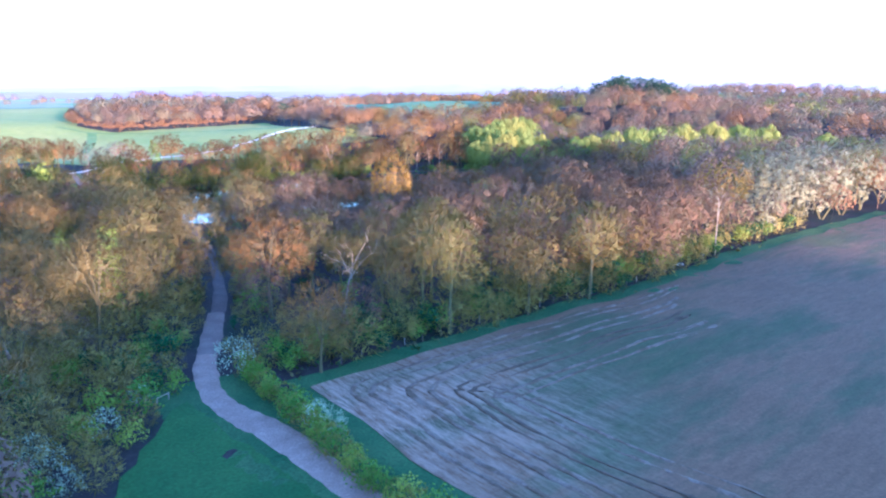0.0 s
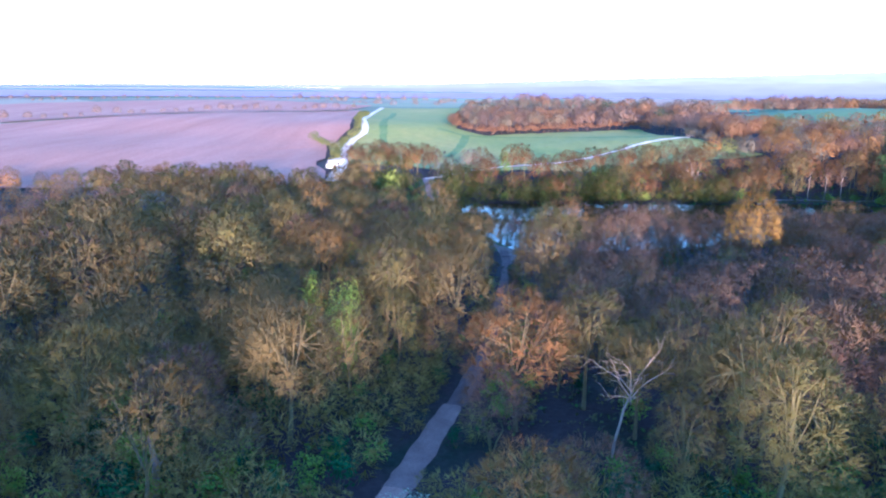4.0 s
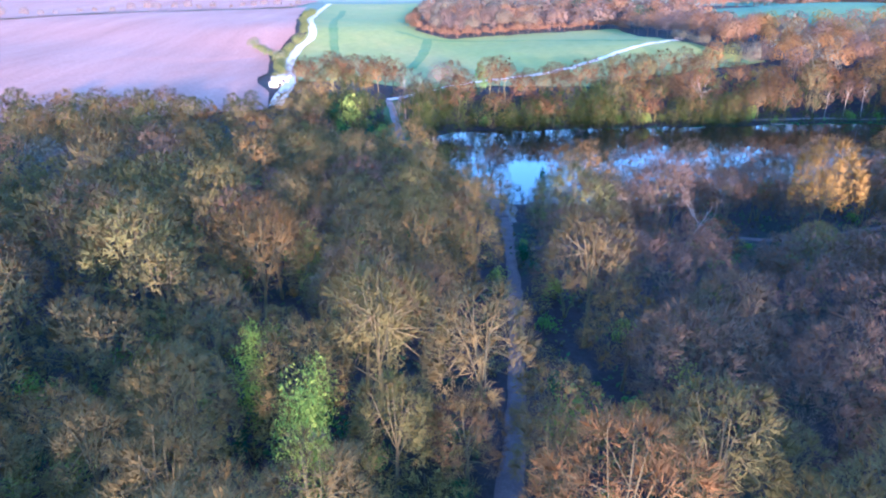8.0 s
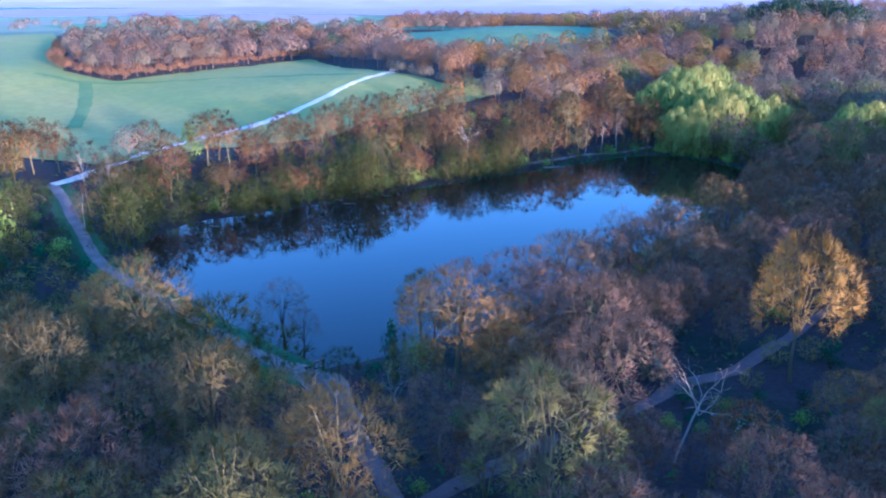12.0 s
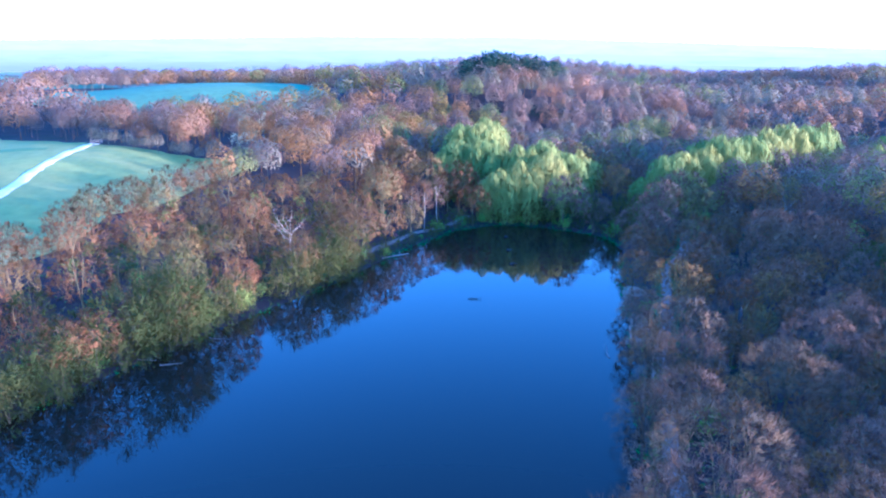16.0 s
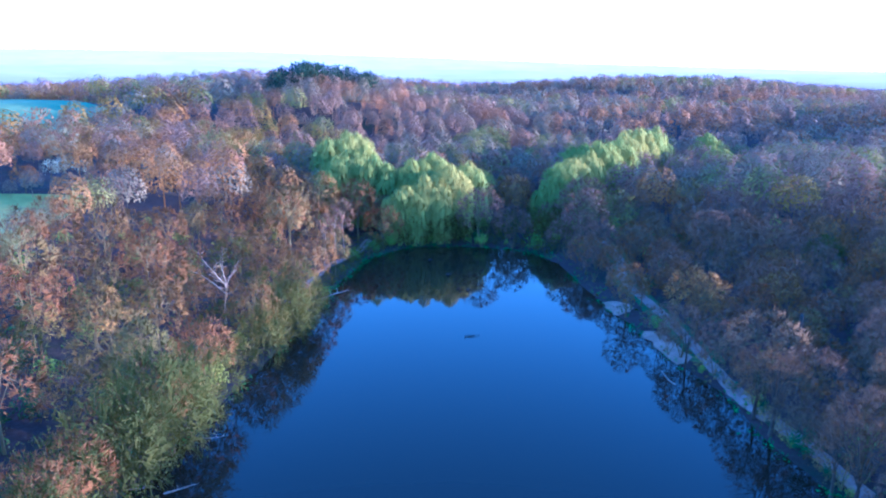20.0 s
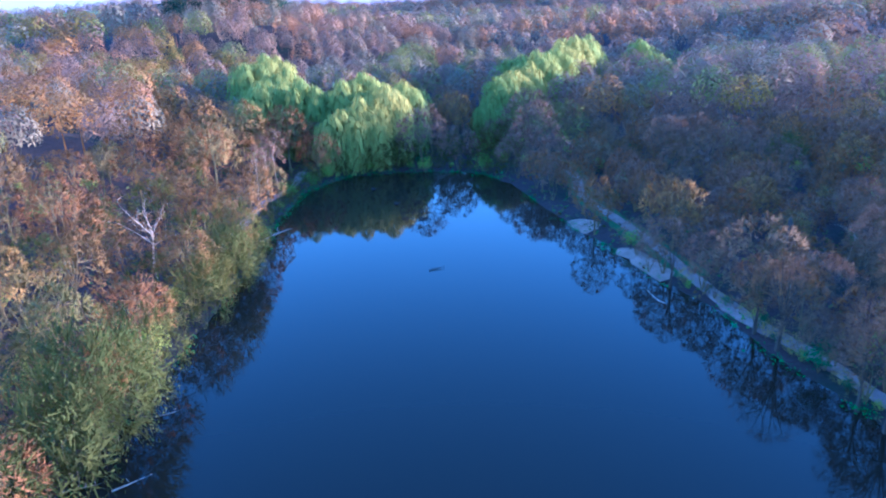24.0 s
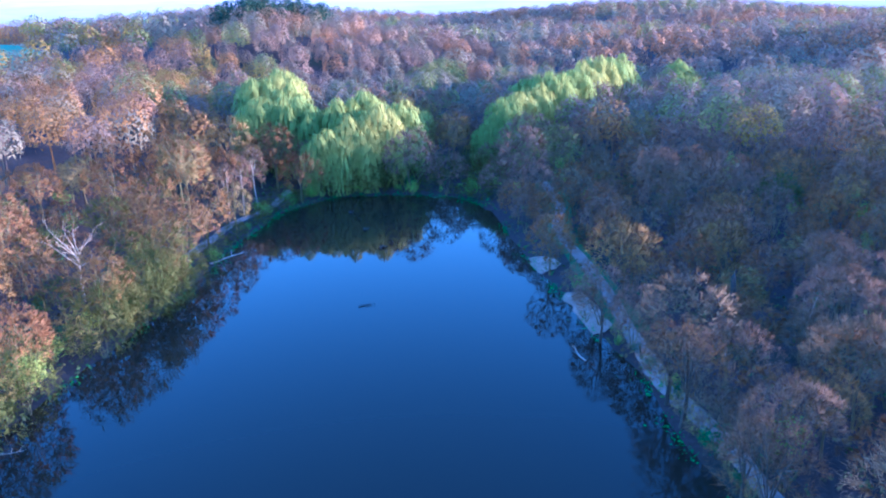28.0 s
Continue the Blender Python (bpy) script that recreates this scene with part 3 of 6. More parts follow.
for i, (d, w) in enumerate(((2.4, 0.5), (4.3, 0.55), (7.6, 0.7), (9.6, 0.6), (12.4, 0.45), (14.2, 0.5), (17.5, 0.6), (19.5, 0.45))):
    line = [(44 + 0.66 * d - 3 * i, 134 - 0.75 * d - 2.4 * i), (32 + 0.62 * d, 123 - 0.78 * d), (11 + 0.64 * d, 107 - 0.77 * d), (-4 + 0.66 * d, 94 - 0.75 * d), (-14 + 1.42 * d, 83 - 0.09 * d), (-7 + 0.8 * d, 73 + 0.6 * d), (4 + 0.7 * d, 59 + 0.7 * d), (30 + 0.7 * d, 34 + 0.7 * d), (60 + 0.7 * d, 6 + 0.7 * d)]
    ribbon("field_wheeling", line, w, M_SCUFF if i not in (4, 5) else M_RUT, "scuffed wheel mark round the headland of the field", "field", 0.235, 0.8, 0.25)
ribbon("lane", LANE, 4.0, M_PALE, "pale winding farm lane between two fields", "lane", 1.0, 4.0)

# ---------------------------------------------------------------- tree shapes
class Shape:
    """Triangles of one part."""

    def __init__(self):
        self.v, self.f, self.n = [], [], []

    def tube(self, p, q, r0, r1, n):
        d = (q - p).normalized()
        a = d.orthogonal().normalized()
        b = d.cross(a)
        k = len(self.v)
        tip = r1 < 0.012
        for c, r in ((p, r0), (q, r1)):
            if c is q and tip:
                self.v.append(q)
                break
            for i in range(n):
                w = 2 * math.pi * i / n
                self.v.append(c + (a * math.cos(w) + b * math.sin(w)) * r)
        for i in range(n):
            j = (i + 1) % n
            if tip:
                self.f.append((k + i, k + j, k + n))
            else:
                self.f += [(k + i, k + j, k + n + j), (k + i, k + n + j, k + n + i)]

    def face(self, corners, out, own=0.18):
        """One triangle; with out, it faces that way and is shaded softly round the crown."""
        k = len(self.v)
        self.f.append((k, k + 1, k + 2))
        if out is not None:
            a, b, c = corners
            g = (b - a).cross(c - a).normalized()
            if g.dot(out) < 0:
                corners, g = [a, c, b], -g
            self.n += [(out * 0.9 + g * own).normalized()] * 3
        self.v += corners

    def sliver(self, p, q, w, rnd, out=None):
        d, loose = q - p, Vector((rnd.gauss(0, 1), rnd.gauss(0, 1), rnd.gauss(0, 1)))
        s = d.cross(loose if out is None else out * 1.6 + loose * 0.55).normalized() * w * 0.5
        self.face([p - s, p + s, q], out)

    def leaf(self, c, size, rnd, out=None, own=0.18):
        n = Vector((rnd.gauss(0, 1), rnd.gauss(0, 1), rnd.gauss(0, 1)))
        n = (n if out is None else out * 1.3 + n * 0.8).normalized()
        a = n.orthogonal().normalized()
        a.rotate(Matrix.Rotation(rnd.uniform(0, 6.28), 3, n))
        b = n.cross(a)
        p, q, r, t = c - b * size * 0.6, c + a * size * 0.35 + b * 0.1 * size, c + b * size * 0.6, c - a * size * 0.35
        self.face([p, q, r], out, own)
        self.face([p, r, t], out, own)

    def mesh(self, name, material):
        soft = len(self.n) == len(self.v) and len(self.v) > 0
        me = mesh_arrays(name, [tuple(v) for v in self.v], self.f, soft)
        if soft:
            me.normals_split_custom_set_from_vertices([tuple(n) for n in self.n])
        me.materials.append(material)
        return me


def rand_dir(rnd, up=0.0):
    v = Vector((rnd.gauss(0, 1), rnd.gauss(0, 1), rnd.gauss(0, 1) + up))
    return v.normalized()


def bare_tree(seed, high, bole, wide, limbs, subs, nodes, twigs, twig=1.15, width=0.065, stems=1, flat=0.4, sides=4, thick=0.017, blunt=False, low=1.25):
    """A leafless tree with a domed crown: bole, limbs that fork out to the dome, and a haze of fine twigs. Returns wood and crown."""
    rnd = random.Random(seed)
    wood, crown = Shape(), Shape()
    centre = Vector((rnd.uniform(-0.3, 0.3), rnd.uniform(-0.3, 0.3), high * (1 - flat) - twig * 0.3))
    rad = Vector((wide * 0.5, wide * 0.5, high * flat - twig * 0.3))
    r = thick * high
    tops = []
    for s in range(stems):
        az = 6.283 * s / stems + seed
        foot = Vector((math.cos(az), math.sin(az), 0)) * (0.0 if stems == 1 else 0.35)
        top = foot * (1 if stems == 1 else 4) + Vector((rnd.uniform(-0.3, 0.3), rnd.uniform(-0.3, 0.3), high * bole))
        mid = foot.lerp(top, 0.5) + rand_dir(rnd) * 0.15
        rr = r / stems ** 0.5
        wood.tube(foot - Vector((0, 0, 0.4)), mid, rr * 1.3, rr, sides + 1)
        wood.tube(mid, top, rr, rr * 0.75, sides + 1)
        tops.append((mid, top, rr))
    for i in range(limbs):
        z = 1 - low * (i + 0.5) / limbs
        az = 2.4 * i + rnd.uniform(-0.3, 0.3) + seed
        q = math.sqrt(max(0.02, 1 - z * z))
        v = Vector((math.cos(az) * q, math.sin(az) * q, z))
        mid, top, rr = tops[i % stems]
        out = centre + Vector((v.x * rad.x, v.y * rad.y, v.z * rad.z)) * rnd.uniform(0.55, 0.72)
        start = mid.lerp(top, 1.0 if z > 0.6 else rnd.uniform(0.35, 0.95))
        bend = start.lerp(out, 0.5) + Vector((0, 0, 0.05 * high)) + rand_dir(rnd) * 0.25
        lr = rr * rnd.uniform(0.42, 0.58)
        lobe = rnd.uniform(0.8, 1.1)
        wood.tube(start, bend, lr, lr * 0.7, sides)
        wood.tube(bend, out, lr * 0.7, lr * 0.42, sides - 1)
        for _ in range(subs):
            u = (v + rand_dir(rnd, 0.2) * 0.62).normalized()
            k = rnd.uniform(0.7, 0.98)
            e = centre + Vector((u.x * rad.x, u.y * rad.y, u.z * rad.z)) * k
            p = bend.lerp(out, rnd.uniform(0.1, 1.0))
            if sides > 3:
                wood.tube(p, e, lr * 0.42, 0.0, 3)
            else:
                wood.sliver(p, e, lr * 0.7, rnd)
            for _ in range(nodes):
                o = (u + rand_dir(rnd) * 0.3).normalized()
                for j in range(twigs + 1):
                    w = (o + rand_dir(rnd) * 0.2).normalized()
                    k = rnd.uniform(0.86, 1.04) if j % 3 else rnd.uniform(0.55, 0.88)
                    tip = centre + Vector((w.x * rad.x, w.y * rad.y, w.z * rad.z)) * k * lobe
                    back = (tip - centre + Vector((0, 0, 0.35 * rad.z))).normalized() + rand_dir(rnd) * 0.55
                    root = tip - back.normalized() * twig * rnd.uniform(0.7, 1.3)
                    if blunt:
                        crown.sliver(tip, root, width, rnd)
                    else:
                        crown.sliver(root, tip, width, rnd)
    return wood, crown


def dead_tree(seed, high):
    """A barkless tree: a bole and crooked bare limbs, forked twice."""
    rnd = random.Random(seed)
    wood, crown = Shape(), Shape()
    p, d, r = Vector((0, 0, -0.3)), Vector((0, 0, 1)), 0.013 * high
    for k in range(4):
        d = (d + rand_dir(rnd) * 0.16).normalized()
        q = p + d * high * 0.14
        wood.tube(p, q, r, r * 0.88, 6)
        p, r = q, r * 0.88
    for i in range(7):
        az = 0.9 * i + seed
        c, b, lr = p + Vector((0, 0, -0.05 * high * (i % 3))), Vector((math.cos(az), math.sin(az), rnd.uniform(0.6, 1.6))).normalized(), r * rnd.uniform(0.45, 0.7)
        for k in range(4):
            b = (b + rand_dir(rnd, 0.15) * 0.42).normalized()
            e = c + b * high * rnd.uniform(0.09, 0.15)
            crown.tube(c, e, lr, lr * 0.68 if k < 3 else 0.0, 4)
            for _ in range(2):
                w = (b + rand_dir(rnd) * 0.95).normalized()
                f = c.lerp(e, rnd.random())
                g = f + w * high * rnd.uniform(0.05, 0.1)
                crown.tube(f, g, lr * 0.45, 0.014, 3)
                crown.tube(g, g + (w + rand_dir(rnd) * 0.7).normalized() * high * 0.06, 0.014, 0.0, 3)
            c, lr = e, lr * 0.68
    return wood, crown


def crown_heads(rnd, high, wide, flat, count, low):
    """Where the rounded heads of a crown sit: centre, radius and the way out from the middle."""
    middle, heads = Vector((0, 0, high * (1 - flat))), []
    grow = 1.0 / math.sqrt(count / 14)
    for i in range(count):
        z = 1 - (1 + low) * (i + 0.5) / count
        az, q = 2.39996 * i + rnd.uniform(-0.35, 0.35), math.sqrt(max(0.02, 1 - z * z))
        way = Vector((math.cos(az) * q, math.sin(az) * q, z))
        k = rnd.uniform(0.7, 0.84)
        heads.append((middle + Vector((way.x * wide * 0.5, way.y * wide * 0.5, way.z * high * flat)) * k, wide * rnd.uniform(0.15, 0.2) * grow, way))
    return heads


def lobed_tree(seed, high, bole, wide, heads, twigs, length, width, stems=1, flat=0.44, low=0.38, thick=0.015, branches=3):
    """A leafless tree: bole, forked limbs and a domed crown of rounded heads of fine twigs. Returns wood and crown."""
    rnd = random.Random(seed)
    wood, crown = Shape(), Shape()
    r, tops = thick * high, []
    heart = Vector((0, 0, high * (0.8 - flat)))
    for k in range(stems):
        az = 6.283 * k / stems + seed
        lean = Vector((math.cos(az), math.sin(az), 0)) * (0.0 if stems == 1 else 1.0)
        foot = lean * r * 0.3
        top = lean * 0.11 * high + Vector((rnd.uniform(-0.4, 0.4), rnd.uniform(-0.4, 0.4), high * bole))
        mid = foot.lerp(top, 0.5) + rand_dir(rnd) * 0.18
        rr = r / stems ** 0.5
        wood.tube(foot - Vector((0, 0, 0.4)), mid, rr * 1.35, rr, 5)
        wood.tube(mid, top, rr, rr * 0.75, 5)
        tops.append((mid, top, rr))
    forks = []
    for i, (c, size, way) in enumerate(crown_heads(rnd, high, wide, flat, heads, low)):
        mid, top, rr = tops[i % stems]
        near = min(forks, key=lambda f: (f[0] - c).length) if len(forks) > 5 else None
        if near and (near[0] - c).length < wide * 0.42:
            start, lr = near[0], near[1] * 0.6
            wood.tube(start, c, lr, lr * 0.4, 3)
        else:
            start = mid.lerp(top, 1.0 if way.z > 0.5 else rnd.uniform(0.4, 1.0))
            lr = rr * rnd.uniform(0.28, 0.4)
            bend = start.lerp(c, 0.55) + Vector((0, 0, 0.03 * high)) + rand_dir(rnd) * 0.3
            wood.tube(start, bend, lr, lr * 0.7, 4)
            wood.tube(bend, c, lr * 0.7, lr * 0.3, 3)
            forks.append((bend, lr))
        arms = []
        for k in range(branches):
            u = (way * 0.8 + rand_dir(rnd, 0.2)).normalized()
            e = c + u * size * rnd.uniform(0.75, 1.0)
            wood.tube(c, e, lr * 0.17, 0.0, 3)
            arms.append((u, e))
        for k in range(twigs):
            if k % 3 == 0:
                u, e = arms[k % branches]
                p = c.lerp(e, rnd.uniform(0.3, 1.0))
                w = (u * 0.7 + way * 0.3 + rand_dir(rnd, 0.25) * 0.75).normalized()
            else:
                u = (way * 0.6 + rand_dir(rnd, 0.15)).normalized()
                p = c + u * size * rnd.uniform(0.6, 1.05)
                w = (u * 0.85 + rand_dir(rnd, 0.25) * 0.7).normalized()
            tip = p + w * length * rnd.uniform(0.55, 1.15)
            out = ((tip - heart).normalized() + (tip - c).normalized() * 0.35).normalized()
            crown.sliver(p, tip, width * rnd.uniform(0.75, 1.3), rnd, out)
    return wood, crown


def far_tree(seed, high, wide, sprays, width, length, low=0.4):
    """A leafless tree for the distance: bole and a gently lobed dome closed by sprays of twigs."""
    rnd = random.Random(seed)
    wood, crown = Shape(), Shape()
    heart, side = Vector((0, 0, high * 0.4)), Vector((0.6, -0.75, 0.25))
    wood.sliver(Vector((0.2, 0, high * 0.7)), Vector((0, 0, -0.5)), 0.3, rnd, side)
    wood.sliver(Vector((0, 0, -0.5)), Vector((0.2, 0, high * 0.7)), 0.42, rnd, side)
    turn = [rnd.uniform(0, 6.28) for _ in range(3)]
    for j in range(sprays):
        z = 1 - (1 + low) * (j + 0.5) / sprays
        q, az = math.sqrt(max(0.02, 1 - z * z)), 2.39996 * j
        u = (Vector((math.cos(az) * q, math.sin(az) * q, z)) + rand_dir(rnd) * 0.1).normalized()
        lump = 0.93 + 0.09 * math.sin(3 * az + turn[0]) * q + 0.06 * math.sin(5 * az + 4 * z + turn[1]) + 0.04 * math.sin(9 * z + 2 * az + turn[2])
        p = Vector((0, 0, high * 0.56)) + Vector((u.x * wide * 0.5, u.y * wide * 0.5, u.z * high * 0.43)) * lump * rnd.uniform(0.86, 1.03)
        out = (p - heart).normalized()
        if j % 4 == 0:
            w = (out + rand_dir(rnd, 0.2) * 0.5).normalized()
            crown.sliver(p - w * length * 0.3, p + w * length * rnd.uniform(0.3, 0.6), width * 0.45, rnd, out)
            continue
        face = (out + rand_dir(rnd) * 0.4).normalized()
        d = face.cross(rand_dir(rnd)).normalized() * length * rnd.uniform(0.6, 1.15)
        wing = d.cross(face).normalized() * width * rnd.uniform(0.6, 1.2) * 0.5
        crown.face([p - wing - d * 0.5, p + wing - d * 0.4, p + d * 0.5], out, 0.05)
    return wood, crown


def leaf_mass(shape, rnd, centre, radii, count, size, lumps=9, shell=0.55):
    """Leaves gathered in uneven lumps."""
    heads = []
    for _ in range(lumps):
        v = rand_dir(rnd, 0.25)
        k = rnd.uniform(0.45, 0.8)
        heads.append((centre + Vector((v.x * radii.x, v.y * radii.y, v.z * radii.z)) * k, rnd.uniform(0.35, 0.6)))
    for i in range(count):
        c, s = heads[i % lumps]
        v = rand_dir(rnd, 0.15) * rnd.uniform(shell, 1.0) ** 0.5
        at = c + Vector((v.x * radii.x, v.y * radii.y, v.z * radii.z)) * s
        shape.leaf(at, size * rnd.uniform(0.6, 1.3), rnd, ((at - centre + Vector((0, 0, radii.z * 0.4))).normalized() + v).normalized())


def willow_tree(seed, high, wide, shoots=520):
    """A weeping willow: forked trunk and tall plumes of hanging leafy shoots that reach the ground."""
    rnd = random.Random(seed)
    wood, crown = Shape(), Shape()
    top = Vector((0, 0, high * 0.35))
    wood.tube(Vector((0, 0, -0.3)), top, 0.035 * high, 0.026 * high, 6)
    for i in range(13):
        az, out = 2.39996 * i + rnd.uniform(-0.25, 0.25), math.sqrt((i + 0.3) / 13) * 0.4 * wide
        peak = high * (1.0 - 0.3 * (out / (0.4 * wide)) ** 2) * rnd.uniform(0.88, 1.04)
        spread = wide * rnd.uniform(0.13, 0.19)
        c = Vector((math.cos(az) * out, math.sin(az) * out, 0))
        head = c + Vector((0, 0, peak * 0.86))
        wood.tube(top * rnd.uniform(0.6, 1.0), head * 0.5 + top * 0.5 + Vector((0, 0, 0.04 * high)), 0.013 * high, 0.008 * high, 4)
        wood.tube(head * 0.5 + top * 0.5 + Vector((0, 0, 0.04 * high)), head, 0.008 * high, 0.0, 3)
        foot = peak * (0.03 if out > 0.25 * wide else 0.3)
        for k in range(shoots):
            s = rnd.random() ** 0.8
            z = foot + (peak - foot) * s
            round_ = math.sqrt(max(0.05, 1 - max(0.0, (s - 0.72) / 0.28) ** 2)) * (0.75 + 0.25 * s)
            a = rnd.uniform(0, 6.283)
            rad = spread * round_ * rnd.uniform(0.75, 1.08)
            p = c + Vector((math.cos(a) * rad, math.sin(a) * rad, z))
            fall = min(z - 0.1, rnd.uniform(0.7, 1.7))
            q = p + Vector((math.cos(a) * 0.25 + rnd.gauss(0, 0.15), math.sin(a) * 0.25 + rnd.gauss(0, 0.15), -fall))
            crown.sliver(q, p, rnd.uniform(0.14, 0.28), rnd, Vector((math.cos(a) * 0.7 + c.x / wide, math.sin(a) * 0.7 + c.y / wide, 0.55 + s * 0.4)).normalized())
    return wood, crown


def bush(seed, radii, count, size, lumps=8):
    rnd = random.Random(seed)
    wood, crown = Shape(), Shape()
    for i in range(6):
        az = i * 1.05 + rnd.random()
        q = Vector((math.cos(az) * radii[0] * 0.6, math.sin(az) * radii[1] * 0.6, radii[2] * rnd.uniform(0.9, 1.5)))
        wood.tube(Vector((0, 0, -0.2)), q, 0.05, 0.0, 3)
    leaf_mass(crown, rnd, Vector((0, 0, radii[2])), Vector(radii), count, size, lumps)
    for i, v in enumerate(crown.v):
        if v.z < 0.05:
            v.z = 0.05
    return wood, crown


def sallow(seed):
    """A many-stemmed waterside willow bush with feathery young leaf."""
    wood, crown = lobed_tree(seed, 5.4, 0.18, 6.4, 18, 40, 0.95, 0.075, 3, 0.5, 0.8)
    rnd = random.Random(seed)
    tips = [crown.v[f[2]] for f in crown.f]
    for i in range(900):
        at = tips[(i * 7) % len(tips)] + rand_dir(rnd) * 0.3
        crown.leaf(at, 0.15 * rnd.uniform(0.7, 1.3), rnd, (at - Vector((0, 0, 1.5))).normalized())
    return wood, crown


def blossom_tree(seed, high, wide, count, size):
    wood, crown = lobed_tree(seed, high, 0.22, wide, 18, 24, 0.1 * high, 0.05, 2, 0.47, 0.75)
    rnd = random.Random(seed + 5)
    flowers = Shape()
    tips = [(a + b + c) / 3 for a, b, c in (tuple(crown.v[i] for i in f) for f in crown.f)]
    for i in range(count):
        at = tips[i % len(tips)] + rand_dir(rnd) * 0.25
        flowers.leaf(at, size * rnd.uniform(0.6, 1.3), rnd, (at - Vector((0, 0, high * 0.35))).normalized())
    return wood, flowers


def pine_tree(seed, high, wide):
    rnd = random.Random(seed)
    wood, crown = Shape(), Shape()
    wood.tube(Vector((0, 0, -0.3)), Vector((0, 0, high * 0.9)), 0.02 * high, 0.008 * high, 5)
    for i in range(11):
        az, z = i * 2.4, high * (0.5 + 0.045 * i)
        q = Vector((math.cos(az), math.sin(az), 0)) * wide * 0.42 * (1 - 0.05 * i) + Vector((0, 0, z + 0.5))
        wood.tube(Vector((0, 0, z)), q, 0.1, 0.0, 3)
        for _ in range(40):
            crown.leaf(q * 1.0 + Vector((rnd.gauss(0, 1), rnd.gauss(0, 1), rnd.gauss(0, 0.4))) * wide * 0.13, 0.9, rnd)
    return wood, crown


class Kind:
    """One kind of plant: a few shapes of it, each a thing with trunk and crown, copied to its places."""

    def __init__(self, name, label, category, group, shapes, bark, leaf, parts=("trunk", "crown")):
        self.models, self.used = [], []
        self.info = (name, label, category, group)
        for w, c in shapes:
            self.models.append((w.mesh(name + "_" + parts[0], bark), c.mesh(name + "_" + parts[1], leaf)))
        self.parts = parts

    def put(self, x, y, turn, size, model, z=None, label="", stretch=1.0):
        name, text, category, group = self.info
        h = zat(x, y) if z is None else z
        root = new(name)
        root.empty_display_size = 0.3
        root.matrix_basis = pose(x, y, h, 0, 0, turn) @ Matrix.Diagonal((size, size, size * stretch, 1))
        tagged(root, label or text, category, group)
        for part_name, me in zip(self.parts, self.models[model % len(self.models)]):
            p = new(part_name, me)
            p.parent = root
        return root


def wood_kind(name, label, group, shapes, bark, twig):
    """The trees beside the track carry fine twigs, those further into the wood fewer and broader sprays."""
    fine = Kind(name, label, "tree", group, [lobed_tree(s, h, b, w, 30, 170, t * 0.58, 0.052, n) for s, h, b, w, t, n in shapes], bark, twig)
    plain = Kind(name, label, "tree", group, [lobed_tree(s, h, b, w, 24, 80, t * 0.65, 0.125, n) for s, h, b, w, t, n in shapes], bark, twig)
    return fine, plain


OAK_FINE, OAK = wood_kind("oak_tree", "bare spreading oak with reddish brown twigs in the wood", "oaks of the wood",
                          [(1, 14.0, 0.36, 10.6, 1.4, 1), (2, 14.0, 0.36, 11.6, 1.4, 1), (3, 14.0, 0.38, 9.8, 1.4, 1), (4, 13.6, 0.34, 12.2, 1.4, 1)], M_BARK, M_TWIG_OAK)
ASH_FINE, ASH = wood_kind("ash_tree", "tall bare ash with upright olive grey branches", "ashes of the wood",
                          [(11, 15.0, 0.38, 9.0, 1.5, 1), (12, 15.0, 0.38, 9.8, 1.5, 1), (13, 15.4, 0.4, 8.6, 1.5, 1), (14, 14.6, 0.38, 10.4, 1.5, 1)], M_BARK, M_TWIG_ASH)
BEAM_FINE, BEAM = wood_kind("hornbeam_tree", "many-stemmed bare hornbeam with grey mauve twigs", "hornbeams of the wood",
                            [(21, 12.5, 0.3, 10.2, 1.3, 3), (22, 12.5, 0.3, 11.2, 1.3, 3), (23, 12.8, 0.3, 9.6, 1.3, 3), (24, 12.2, 0.3, 11.8, 1.3, 3)], M_BARK, M_TWIG_BEAM)
BEECH_FINE, BEECH = wood_kind("beech_tree", "bare round-headed beech with russet twigs near the lake", "beeches of the lake bank",
                              [(25, 13.5, 0.34, 11.0, 1.35, 1), (26, 13.5, 0.34, 12.2, 1.35, 1), (27, 13.8, 0.36, 10.4, 1.35, 1)], M_BARK, M_TWIG_BEECH)
DEAD = Kind("dead_tree", "dead barkless tree with pale twisted limbs", "tree", "", [dead_tree(s, 12.0) for s in (31, 32, 33)], M_PALE_BARK, M_PALE_BARK)
WILLOW = Kind("willow_tree", "weeping willow with fresh yellow-green hanging shoots", "tree", "willows round the lake", [willow_tree(s, 15.0, 12.0) for s in (41, 42, 43)], M_BARK, M_WILLOW)
SALLOW = Kind("sallow_bush", "rounded grey-green sallow leaning over the water", "bush", "sallows on the lake shore",
              [sallow(s) for s in (51, 52, 53)], M_BARK, M_SALLOW, ("trunk", "foliage"))
SHRUB = Kind("green_bush", "dense fresh green bush under the trees", "bush", "green bushes of the wood", [bush(s, (2.1, 2.1, 1.7), 430, 0.27, 16) for s in (61, 62, 63)], M_BARK, M_LEAF, ("trunk", "foliage"))
HOLLY = Kind("holly_bush", "dark evergreen bush in the undergrowth", "bush", "dark bushes of the wood", [bush(s, (1.9, 1.9, 1.8), 300, 0.32, 14) for s in (71, 72, 73)], M_BARK, M_IVY, ("trunk", "foliage"))
